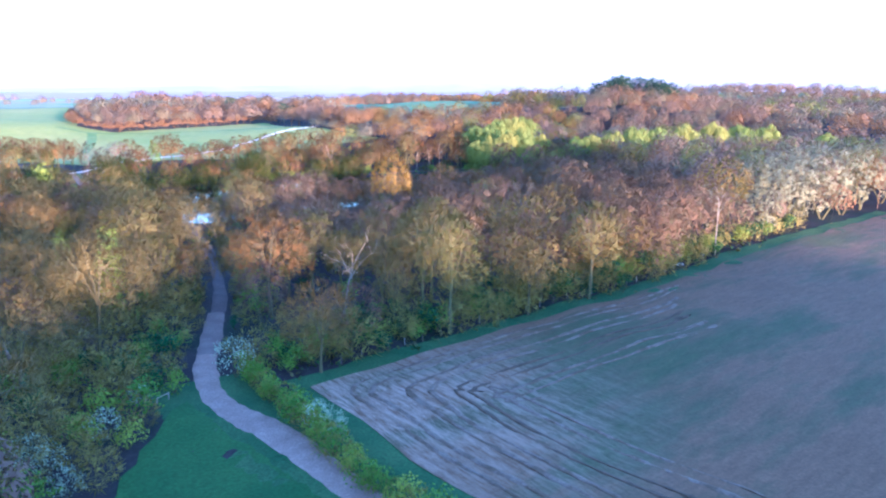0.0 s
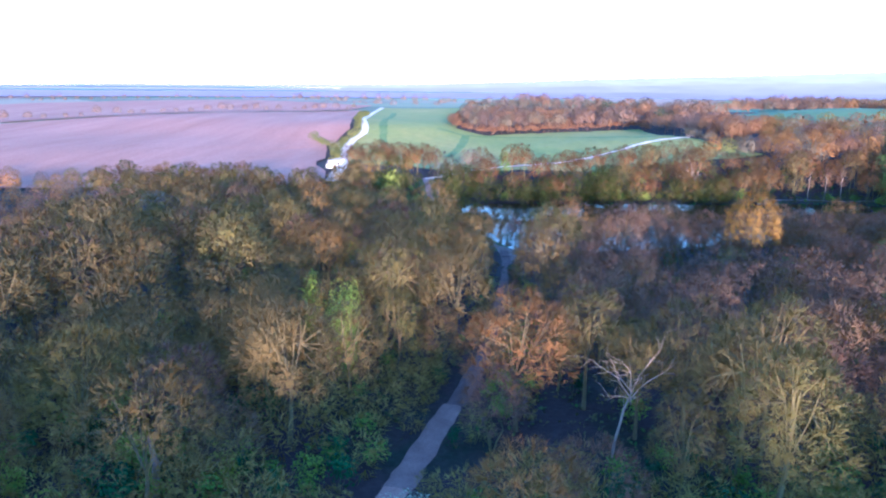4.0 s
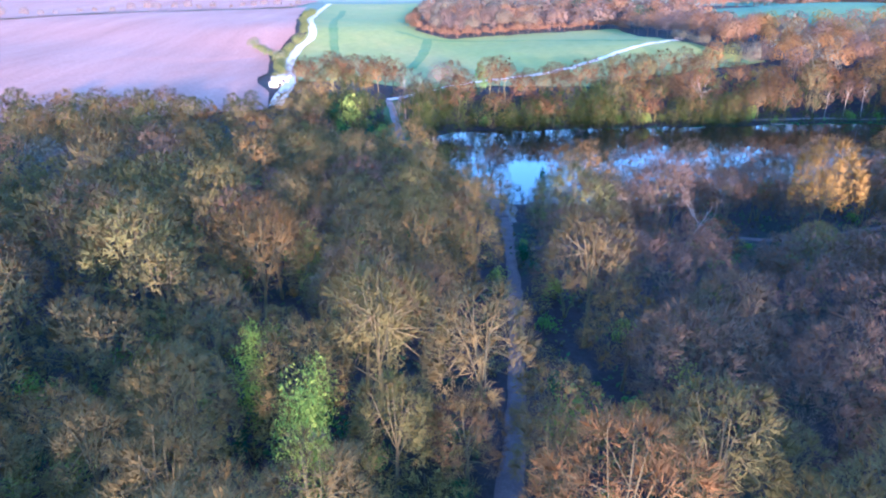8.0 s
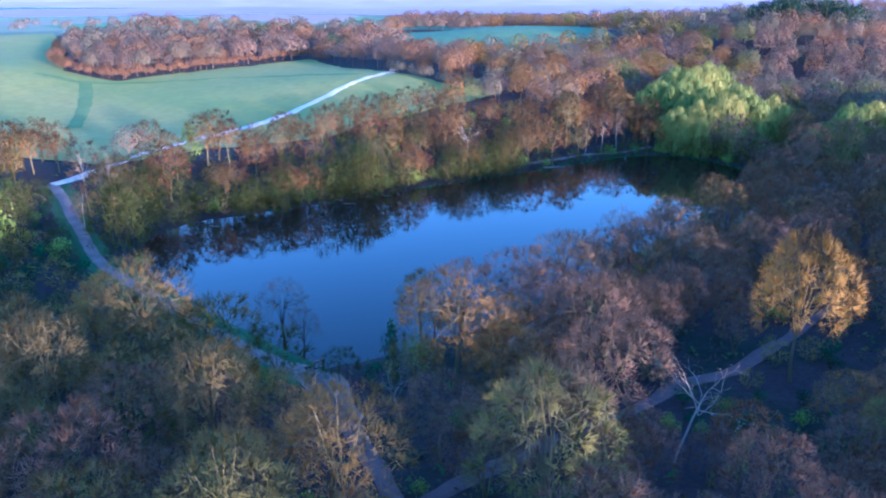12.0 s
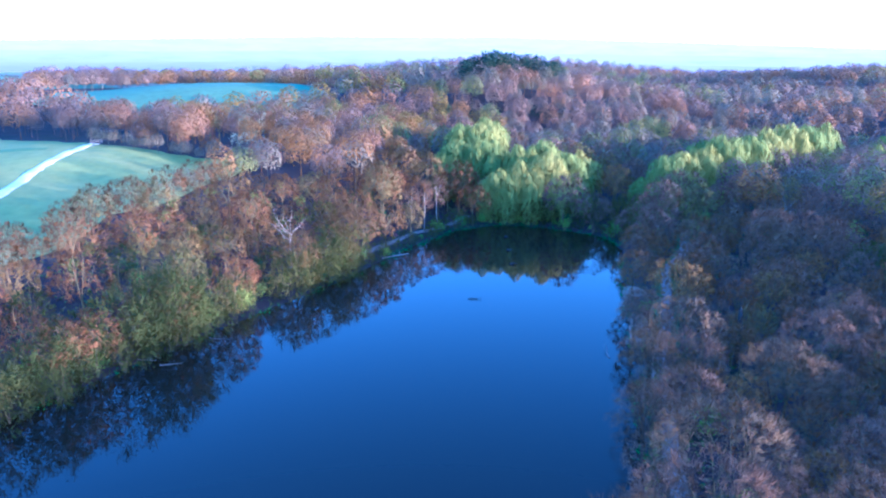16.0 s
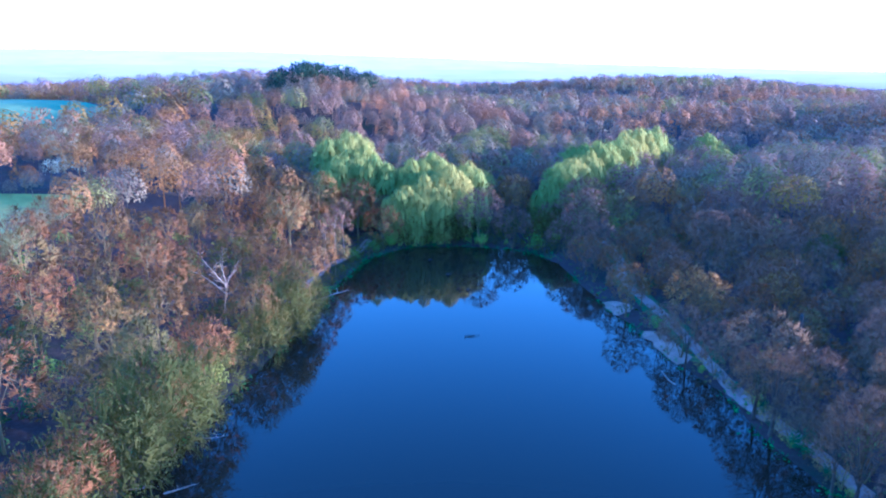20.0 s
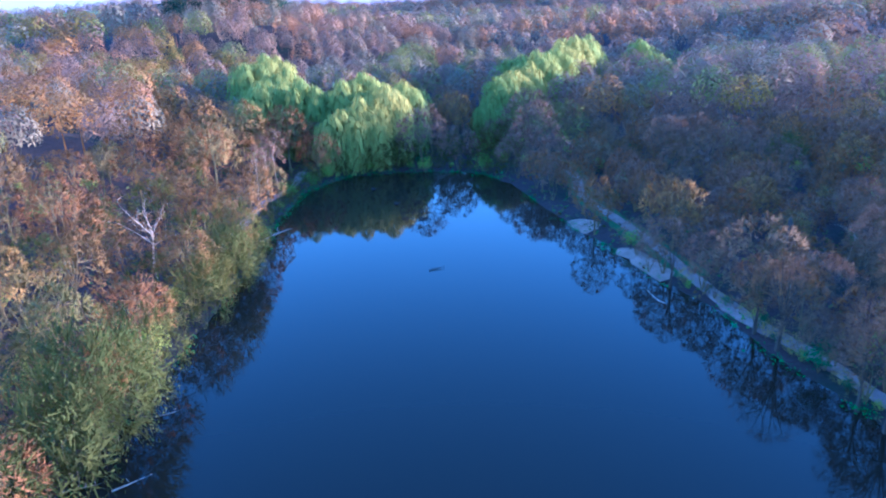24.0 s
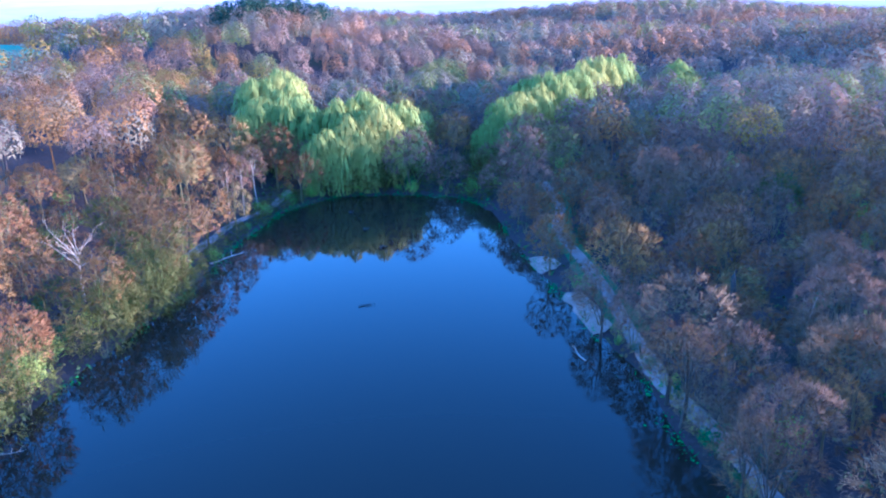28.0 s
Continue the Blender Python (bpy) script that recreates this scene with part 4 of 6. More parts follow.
THORN = Kind("blackthorn_bush", "blackthorn bush covered in white blossom", "bush", "blossoming bushes", [blossom_tree(s, 4.6, 4.5, 620, 0.2) for s in (81, 82)], M_BARK, M_BLOSSOM, ("trunk", "blossom"))
CHERRY = Kind("cherry_tree", "tall wild cherry in full white blossom at the field edge", "tree", "blossoming trees", [blossom_tree(s, 14.0, 9.5, 7000, 0.19) for s in (91, 92)], M_BARK, M_CHERRY, ("trunk", "blossom"))
LIME = Kind("young_lime_tree", "small tree in bright lime-green young leaf", "tree", "bright young trees", [bush(s, (1.8, 1.8, 3.4), 3000, 0.12, 30) for s in (101, 102)], M_BARK, M_LIME)
PINE = Kind("pine_tree", "dark green pine above the distant wood", "tree", "pines on the hill", [pine_tree(s, 20.0, 11.0) for s in (111, 112)], M_BARK, M_PINE)
MAPLE = Kind("budding_tree", "small rounded tree just coming into yellow-green leaf", "tree", "budding trees of the lake bank",
             [lobed_tree(s, 11.0, 0.3, 8.8, 18, 70, 1.1, 0.11) for s in (161, 162)], M_BARK, M_SALLOW)
BUDDING = Kind("maple_tree", "round maple with golden yellow budding twigs", "tree", "golden trees", [lobed_tree(121, 13.0, 0.3, 9.6, 28, 190, 0.85, 0.055)], M_BARK, M_YELLOW)

SCRUB = Kind("scrub_bush", "olive brown leafless scrub with dense upright twigs", "bush", "leafless scrub", [lobed_tree(s, 4.2, 0.2, 4.4, 14, 36, 0.85, 0.07, 3, 0.5, 0.9) for s in (131, 132, 133)], M_BARK, M_SCRUB, ("trunk", "twig_crown"))
OPEN = Kind("alder_tree", "bare open-limbed alder standing alone at the water's edge", "tree", "alders at the water", [lobed_tree(s, 13.5, 0.3, 9.8, 26, 70, 0.85, 0.034, 1, 0.44, 0.3, 0.021, 6) for s in (171, 172, 173)], M_DARK_BARK, M_TWIG_BEECH)
BIRCH = Kind("birch_tree", "slender birch with pale bark and fine twigs", "tree", "birches", [lobed_tree(s, 15.0, 0.55, 5.2, 14, 60, 1.1, 0.09, 1, 0.36, 0.8, 0.008) for s in (141, 142, 143)], M_PALE_BARK, M_TWIG_BEAM)


def ivied_tree(seed):
    rnd = random.Random(seed)
    wood, crown = bare_tree(seed, 12.0, 0.55, 4.0, 7, 3, 2, 2)
    for i in range(420):
        z = rnd.uniform(0.5, 11.0)
        a = rnd.uniform(0, 6.28)
        r = (0.5 + 1.1 * math.sin(z * 1.7 + a) ** 2) * (1.15 - z / 12)
        crown.leaf(Vector((math.cos(a) * r, math.sin(a) * r, z)), 0.42, rnd)
    return wood, crown


IVIED = Kind("ivy_tree", "narrow tree wrapped in dark ivy at the lake corner", "tree", "", [ivied_tree(151)], M_BARK, M_IVY)

# ---------------------------------------------------------------- woods
WAYS = [(ROAD[:8], 4.5), (ROAD[7:11], 6.0), (ROAD[10:13], 2.6), (ROAD[12:15], 3.3), (ROAD[14:], 2.6), (DAM, 5.0), (TRACK, 5.0), (SOUTH_PATH[2:], 2.3), (SOUTH_PATH[:3], 1.5), (SHORE_PATH, 1.2), (NORTH_PATH, 2.6), (LANE, 8.0)]
HEDGE_SIDE = [(-27, 88), (-14, 84), (10, 52), (60, 0), (20, -40), (-26, 30), (-34, 60)]


def wooded(x, y, room=0.0):
    ok = ~inside(LAKE, x, y) & (away(LAKE, x, y, True) > 0.8) & ~inside(HEDGE_SIDE, x, y) & ~inside(LOW_GROUND, x, y) & ~inside(GLADE, x, y)
    for p in CLEAR:
        ok &= ~inside(p, x, y) & (away(p, x, y, True) > 3.2 + room)
    for line, gap in WAYS:
        ok &= away(line, x, y) > gap + room
    return ok


def jitter(x0, x1, y0, y1, step, seed):
    rs = np.random.RandomState(seed)
    x, y = np.meshgrid(np.arange(x0, x1, step), np.arange(y0, y1, step), indexing="ij")
    x = x + step * 0.5 * (np.indices(x.shape)[1] % 2)
    return (x + rs.uniform(-0.36, 0.36, x.shape) * step).ravel(), (y + rs.uniform(-0.36, 0.36, x.shape) * step).ravel()


NEAR = (-150, 70, 44, 405)
rs = random.Random(7)
# trees with a look of their own, and their clearings
SPECIAL = []


def free(x, y):
    return all((x - a) ** 2 + (y - b) ** 2 > r * r for a, b, r in SPECIAL)


def special(kind, x, y, size, model=0, turn=0, label="", stretch=1.0):
    SPECIAL.append((x, y, (2.2 if kind.parts[1] in ("foliage", "twig_crown") else 4.0) * size))
    return kind.put(x, y, turn, size, model, None, label, stretch)


special(DEAD, -16.5, 112.8, 1.25, 0, 20)
SPECIAL.append((-14.5, 105.5, 5.5))
SPECIAL += [(-79.5, 208, 6.0), (-77, 199, 4.0)]
special(DEAD, 20, 185, 1.3, 1, 80)
special(DEAD, -38.8, 196.8, 1.15, 2, 140)
special(DEAD, -69.5, 205.5, 0.75, 1, 200)
special(DEAD, -60.3, 351, 1.3, 0, 230)
special(BUDDING, -18, 215.8, 1.3, 0, 0, "", 1.25)
special(LIME, -55.3, 112, 1.5, 0, 0, "", 1.5)
special(LIME, -57.3, 116, 1.3, 1, 0, "", 1.6)
special(LIME, -69, 120.5, 1.2, 1, 0, "", 1.6)
special(LIME, -84, 150, 1.2, 0, 0, "", 1.6)
special(LIME, -77, 152, 1.1, 1, 0, "", 1.7)
special(SHRUB, -39, 136, 1.8, 0, 0, "round deep green bush beside the track")
for x, y, s, k in ((-26.8, 86.5, 1.2, 0), (-12.5, 70, 0.8, 1), (-10.5, 68.5, 0.7, 0), (-40, 62, 0.8, 1), (-37, 60, 0.75, 0), (-35.5, 68, 0.8, 1), (-33, 56, 0.7, 0), (-44, 57, 0.9, 1), (-35, 76, 0.6, 0)):
    special(THORN, x, y, s, k, rs.uniform(0, 360))
for x, y, s, k in ((80, 180, 0.95, 1), (89, 189, 1.35, 0), (98, 197, 1.5, 1), (109, 207, 1.55, 0), (120, 217, 1.5, 1), (131, 227, 1.55, 0), (143, 237, 1.5, 1), (156, 248, 1.5, 0), (82, 197, 1.35, 1), (92, 208, 1.5, 0), (104, 220, 1.5, 1), (116, 231, 1.5, 0), (66, 184, 0.9, 1), (57, 178, 0.8, 0)):
    special(CHERRY, x, y, s, k, rs.uniform(0, 360))
# willows round the far end of the lake and sallows along the sunny shore
for x, y, s, k in ((13, 380, 1.2, 0), (20, 378, 1.35, 1), (28, 378, 1.45, 2), (37, 380, 1.45, 0), (46, 385, 1.3, 1), (27, 391, 1.5, 1), (37, 393, 1.5, 2), (18, 398, 1.5, 2), (12, 408, 1.5, 0), (24, 414, 1.55, 1),
                   (34, 428, 1.6, 2), (26, 428, 1.55, 0), (42, 440, 1.6, 1), (54, 361, 1.0, 1), (62, 362, 1.3, 2), (70, 364, 1.35, 0), (80, 365, 1.4, 1), (91, 366, 1.5, 2), (104, 368, 1.5, 0), (118, 372, 1.6, 1), (134, 376, 1.65, 2),
                   (150, 381, 1.65, 0), (165, 386, 1.6, 1), (96, 378, 1.4, 1)):
    special(WILLOW, x, y, s, k, rs.uniform(0, 360))
for x, y, s, k in ((-137, 288, 1.7, 0), (-131, 293, 1.5, 1), (-124, 296, 1.2, 2), (32, 369, 1.1, 0), (40, 366, 1.2, 2), (34, 361, 1.0, 1), (38, 353, 1.2, 2), (36, 344, 1.0, 0), (46, 350, 1.3, 1), (24, 371, 0.9, 0), (43, 358, 1.2, 0), (52, 354, 1.3, 1),
                   (-152, 262, 1.5, 2), (-158, 270, 1.7, 0), (-146, 248, 1.3, 1)):
    SPECIAL.append((x, y, 3.0 * s))
    SALLOW.put(x, y, rs.uniform(0, 360), s, k, None, "", rs.uniform(1.1, 1.5))
NORTH_SHORE = [(-126, 292), (-116, 295.5), (-100, 307), (-81, 320), (-69, 328), (-52, 339), (-41, 349)]
for i, (x, y) in enumerate(curve_points(NORTH_SHORE, 2.8)):
    if rs.random() < 0.55 or -77 < x < -68:
        continue
    s, off = rs.choice((0.45, 0.6, 0.8, 1.0, 1.3, 1.6)), rs.uniform(-4.0, 0.6)
    SPECIAL.append((x, y, 1.8 * s))
    SALLOW.put(x + 0.57 * off, y - 0.82 * off, rs.uniform(0, 360), s, i, max(0.0, zat(x, y)), "", rs.uniform(1.0, 1.7))
for x, y, s, k in ((-132.5, 268, 1.8, 0), (-135.5, 279.5, 1.8, 1), (-89.5, 316.5, 1.7, 0), (-84, 318.5, 1.45, 1), (-98, 308.5, 1.7, 2), (-104, 306, 1.4, 0), (-109, 301, 1.3, 1), (-94, 312, 1.4, 2), (-78, 323, 1.2, 1), (-66, 331, 1.2, 0), (-57, 337, 1.35, 1), (-62, 334, 1.2, 2), (-51, 340.5, 1.1, 0), (-113, 297, 1.1, 1)):
    SALLOW.put(x, y, rs.uniform(0, 360), s, k, 0.1, "large green sallow hanging over the lake", 1.45)
for i, (x, y) in enumerate(curve_points([(-38, 353), (-28, 361), (-17, 369), (-6, 376), (6, 378), (14, 376), (22, 369), (29, 361), (31, 352), (31, 345)], 3.0)):
    k = SHRUB if i % 3 == 1 else SALLOW
    if i not in (3, 4):
        k.put(x + rs.uniform(-0.8, 0.8), y + rs.uniform(-0.8, 0.8), rs.uniform(0, 360), rs.choice((0.45, 0.6, 0.8, 1.1, 1.35)), i)
# taller growth at the foot of the dam
for x, y, s, k in ((-113, 218, 0.85, OAK), (-107, 221, 0.8, ASH), (-101, 217, 0.75, OAK), (-97, 206, 0.85, ASH), (-100, 199, 0.9, OAK), (-120, 211, 0.95, OAK), (-128, 214, 0.9, ASH), (-127, 204, 1.0, OAK), (-149, 238, 0.8, BIRCH), (-167, 246, 0.85, ASH), (-165, 253, 0.8, OAK),
                   (-172, 262, 0.85, ASH), (-178, 276, 0.9, OAK), (-160, 244, 0.75, ASH), (-182, 290, 0.95, OAK), (-137, 226, 0.8, ASH), (-142, 272, 0.85, BIRCH)):
    special(k, x, y, s, rs.randrange(3), rs.uniform(0, 360))
special(SHRUB, -151, 257, 2.0, 0, 40, "tall rounded blue-green tree below the dam", 1.6)
special(SHRUB, -137, 324, 1.5, 1, 10, "small tree in fresh yellow-green leaf", 2.0)
for x, y, s in ((-131, 270, 1.5), (-124, 277, 1.3), (-111, 291, 1.3), (-104, 297, 1.3)):
    SALLOW.put(x - 3, y + 4, rs.uniform(0, 360), s, 1, None, "large green sallow beside the lake", 1.5)
# dark growth and leaning trees between the shore path and the water
for i, (x, y) in enumerate(curve_points([(-58, 234), (-50, 242.5), (-42, 250.5), (-36, 257), (-30, 264.5), (-22, 272.5), (-16, 281.5)], 2.2)):
    k = (HOLLY, SCRUB, SCRUB, SHRUB, HOLLY)[(i * 3) % 5]
    k.put(x + rs.uniform(-0.7, 0.7), y + rs.uniform(-0.7, 0.7), rs.uniform(0, 360), rs.uniform(0.35, 0.62), i)
for i, (x, y, s) in enumerate(((-53, 239.5, 0.7), (-46.5, 246.8, 0.62), (-39.3, 254, 0.7), (-33, 261.5, 0.6), (-27, 268, 0.72), (-20, 275.5, 0.65), (-14, 287.5, 0.5), (-9, 291.5, 0.55), (3, 304, 0.55), (9, 310, 0.6), (15, 320, 0.65), (22, 328, 0.7))):
    special(BEAM, x, y, s, i % 4, 50 * i)
for i, (x, y) in enumerate(curve_points(NORTH_SHORE, 1.9)):
    off = rs.uniform(3.0, 9.0)
    (SCRUB, HOLLY, SCRUB, SHRUB)[i % 4].put(x - 0.57 * off, y + 0.82 * off, rs.uniform(0, 360), rs.uniform(0.8, 1.3), i)
for i, (x, y) in enumerate(curve_points(ROAD[8:16], 3.4)):
    k, off = (SCRUB, HOLLY, SCRUB, SHRUB, SCRUB)[(i * 3) % 5], (-1) ** i * rs.uniform(2.4, 4.6)
    k.put(x + off * 0.93, y + off * 0.36, rs.uniform(0, 360), rs.uniform(0.5, 0.95), i)
hx, hy = jitter(-46, -5, 193, 226, 4.2, 19)
for x, y in zip(hx, hy):
    if inside(GLADE, x, y) and free(x, y) and away(SOUTH_PATH, x, y) > 2.4:
        k = rs.choice((HOLLY, SCRUB, SHRUB, HOLLY))
        k.put(x, y, rs.uniform(0, 360), rs.uniform(0.5, 0.9), rs.randrange(3))
# trees just coming into leaf on the sunny bank and in the shaded wood
for i, (x, y, s) in enumerate(((-97, 341, 0.8), (-78, 350, 0.95), (-62, 362, 0.85), (-47, 371, 1.0), (-31, 384, 0.9), (-89, 330, 0.75), (-111, 322, 0.8), (-20, 395, 1.0), (2, 399, 1.05), (-67, 341, 0.8), (-52, 353, 0.85), (-37, 362, 0.75),
                               (-104, 205, 0.9), (-92, 190, 0.85), (-112, 178, 0.9), (-70, 168, 0.8), (-96, 150, 0.85), (-66, 146, 0.75), (20, 240, 0.8), (40, 280, 0.9), (-30, 165, 0.8), (10, 160, 0.85))):
    special(MAPLE, x, y, s, i, 70 * i)
# young hedge between track and field, and the scrub corner
HEDGE = [(-26, 88), (-22, 82), (-17.5, 75.5), (-13, 69), (-9, 64), (-5, 59), (0, 54), (6, 48), (12, 42)]
for i, (x, y) in enumerate(curve_points(HEDGE, 1.15)):
    k = (SHRUB, SCRUB, SCRUB, SHRUB, SHRUB)[(i * 7) % 5]
    k.put(x + rs.uniform(-0.5, 0.5), y + rs.uniform(-0.5, 0.5), rs.uniform(0, 360), rs.uniform(0.75, 1.1) * (1 if k is not SCRUB else 0.7), i, None, "green hedge bush between track and field" if k is SHRUB else "")
for x, y, s, k in ((-38, 57, 1.0, SCRUB), (-42, 66, 1.5, SCRUB), (-47, 62, 1.6, SCRUB), (-42, 76, 1.1, SCRUB), (-38, 73, 1.2, SHRUB), (-34, 74, 1.3, SHRUB), (-37, 67, 1.1, SHRUB), (-33.5, 62, 0.9, SCRUB), (-35, 53, 1.2, SHRUB), (-40, 52, 1.3, SCRUB),
                   (-46, 72, 1.4, HOLLY), (-50, 69, 1.5, SCRUB), (-53, 75, 1.3, HOLLY), (-47, 80, 1.5, SCRUB), (-41, 84, 1.2, HOLLY), (-38, 90, 1.2, HOLLY), (-52, 57, 1.5, SCRUB), (-58, 64, 1.4, SHRUB), (-45, 50, 1.4, SCRUB), (-60, 72, 1.4, SCRUB), (-36, 82, 1.0, HOLLY), (-66, 66, 1.5, SCRUB), (-31, 58, 0.9, SCRUB), (-32, 66, 1.0, SHRUB), (-36, 63, 1.2, SCRUB), (-39, 80, 1.2, SCRUB), (-44, 60, 1.4, SHRUB), (-48, 55, 1.4, SCRUB), (-55, 60, 1.5, SCRUB), (-55, 68, 1.5, SHRUB), (-62, 60, 1.5, SCRUB), (-43, 71, 1.3, SCRUB), (-33, 71, 0.9, SCRUB)):
    special(k, x, y, s, rs.randrange(3), rs.uniform(0, 360))
for x, y, s in ((-22, 91, 1.3), (-17, 95, 1.1), (-11, 99, 0.9), (-2, 107, 1.0), (6, 113, 0.9), (22, 126, 1.1), (34, 137, 1.3), (40, 142, 1.2), (50, 152, 1.1), (74, 176, 1.0), (-20, 88, 0.8)):
    special(SHRUB, x, y, s, rs.randrange(3), rs.uniform(0, 360))
for x, y, s in ((-148, 286, 1.25), (-145, 290, 1.1), (-143, 283, 1.0), (-20, 374.5, 0.9), (-14, 378, 0.95), (-8, 381.5, 1.0), (62, 160, 1.25)):
    special(BIRCH, x, y, s, rs.randrange(3), rs.uniform(0, 360))
# thicket along the edge of the wood
for i, (x, y) in enumerate(curve_points([(-21, 90), (-9, 100.5), (8, 114), (28, 130), (44, 145), (62, 164), (94, 191)], 2.6)):
    k = (HOLLY, SCRUB, HOLLY, SHRUB, SCRUB)[(i * 3) % 5]
    k.put(x + rs.uniform(-1.2, 1.2), y + rs.uniform(-1.2, 1.2), rs.uniform(0, 360), rs.uniform(0.8, 1.5), i)
for seed, area, count in ((21, (-92, -34, 80, 128), 5.2), (22, (-32, 66, 92, 172), 5.0)):
    ex, ey = jitter(*area, count, seed)
    ek = wooded(ex, ey, -1.0) & ((away(MARGIN, ex, ey, True) < 17) | (ex < -30)) & (away(ROAD, ex, ey) > 3.2)
    for x, y in zip(ex[ek], ey[ek]):
        k = rs.choice((SCRUB, SCRUB, HOLLY, SCRUB, SHRUB))
        k.put(x, y, rs.uniform(0, 360), rs.uniform(0.9, 1.7) * (1.0 if k is SCRUB else 0.75), rs.randrange(3))
# low scrub and young growth below the dam
lx, ly = jitter(-246, -86, 170, 300, 7.6, 13)
lk = inside(LOW_GROUND, lx, ly) & (away(DAM, lx, ly) > 24) & ~inside(PLOUGH, lx, ly) & (away(PLOUGH, lx, ly, True) > 3)
for x, y in zip(lx[lk], ly[lk]):
    if free(x, y) and (y < 225 or rs.random() < 0.55):
        rs.choice((BEECH, OAK, ASH, OAK)).put(x, y, rs.uniform(0, 360), rs.uniform(0.68, 0.98) if y < 232 else rs.uniform(0.5, 0.75), rs.randrange(3))
lx, ly = jitter(-246, -86, 170, 300, 5.0, 14)
lk = inside(LOW_GROUND, lx, ly) & (away(DAM, lx, ly) > 3.5) & (away(DAM, lx, ly) < 30) & (away(LAKE, lx, ly, True) > 2) & (away(ROAD, lx, ly) > 4) & ~inside(PLOUGH, lx, ly)
for x, y in zip(lx[lk], ly[lk]):
    k = rs.choice((HOLLY, SHRUB, SCRUB, SCRUB, SALLOW))
    k.put(x, y, rs.uniform(0, 360), rs.uniform(0.7, 1.4) * (0.7 if k is SALLOW else 1.0), rs.randrange(3))
# scrub filling the corner beside the grass, trees between meadow and dam, trees that stand out in the shaded wood
cx, cy = jitter(-74, -32, 46, 88, 3.9, 17)
for x, y in zip(cx, cy):
    if free(x, y) and away(ROAD, x, y) > 4 and not inside(LAWN, x, y) and away(LAWN, x, y, True) > 1.2:
        k = rs.choice((SCRUB, SCRUB, SHRUB, HOLLY, SCRUB, THORN) if x > -48 else (SCRUB, HOLLY, SHRUB))
        k.put(x, y, rs.uniform(0, 360), rs.uniform(0.5, 1.2) * (0.6 if k is THORN else 1.0), rs.randrange(3))
for x, y, s in ((-206, 306, 0.85), (-199, 314, 0.95), (-192, 319, 0.9), (-186, 322, 0.85), (-191, 307, 0.95), (-180, 324, 0.9), (-183, 311, 1.0), (-175, 322, 0.85), (-175, 311, 0.9), (-197, 303, 0.9), (-170, 314, 0.75), (-187, 298, 0.9), (-178, 299, 0.85), (-204, 298, 0.8), (-196, 292, 0.85)):
    special(BEECH, x, y, s, rs.randrange(3), rs.uniform(0, 360))
special(LIME, 60, 297, 1.2, 0, 0, "young tree in bright green leaf among bare trees", 1.0)
special(LIME, 30, 262, 0.7, 1)
special(WILLOW, 154, 352, 1.2, 1, 0, "yellow-green willow among bare trees")
special(WILLOW, 190, 372, 1.3, 2, 40, "yellow-green willow among bare trees")
special(DEAD, -15, 266.5, 0.55, 1, 30)
special(DEAD, 64, 318, 0.95, 0, 70)
special(DEAD, 2, 262, 0.6, 2, 100)
special(IVIED, -71.4, 213, 1.0)
special(BUDDING, -91, 206, 0.85, 0, 30, "round tree with golden olive budding twigs")
special(OAK_FINE, -105, 215, 1.3, 1, 20)
special(OAK_FINE, -111, 219.5, 0.85, 2, 70)
for x, y, s, k in ((-86, 211.5, 0.95, 1), (-94.5, 214, 1.2, 0), (-101, 223, 0.8, 1), (-78.5, 213.5, 0.6, 0)):
    special(MAPLE, x, y, s, k, 80 * k, "round tree in thin yellow-olive leaf below the dam")
for x, y, s, k in ((-62.3, 232.8, 0.98, 0), (-66.5, 229.5, 0.6, 1), (-51.2, 239.6, 0.72, 1), (-43.8, 251.6, 0.92, 2), (-41, 254.5, 0.75, 0), (-31.5, 264.5, 0.92, 1), (-28, 268, 0.8, 2), (-18.5, 282.5, 0.7, 1), (-89.4, 227.6, 0.86, 2), (-85.5, 223.6, 0.6, 0)):
    special(OPEN, x, y, s, k, 60 * k)
# blossom at the hamlet and by the farm lane
for x, y, s in ((-50, 466, 1.1), (-46, 467, 1.25), (-41, 466, 1.0)):
    THORN.put(x, y, rs.uniform(0, 360), s, 0, zat(x, y) + 0.2)
for x, y, s in ((-80, 470, 0.6), (-70, 463, 0.7), (-62, 449, 0.6), (-40, 446, 0.8), (-28, 452, 0.9), (-20, 462, 1.0), (-30, 487, 0.9), (-52, 491, 0.9), (-68, 490, 0.8), (-80, 484, 0.7), (-22, 479, 1.0), (-64, 476, 0.6)):
    BEECH.put(x, y, 37 * x, s, int(x) % 3)
CHERRY.put(-40, 484, 0, 1.1, 1, None, "pale pink flowering tree above the hedge")
CHERRY.put(-256, 350, 0, 0.6, 0, None, "pale blossoming tree beside the farm lane")


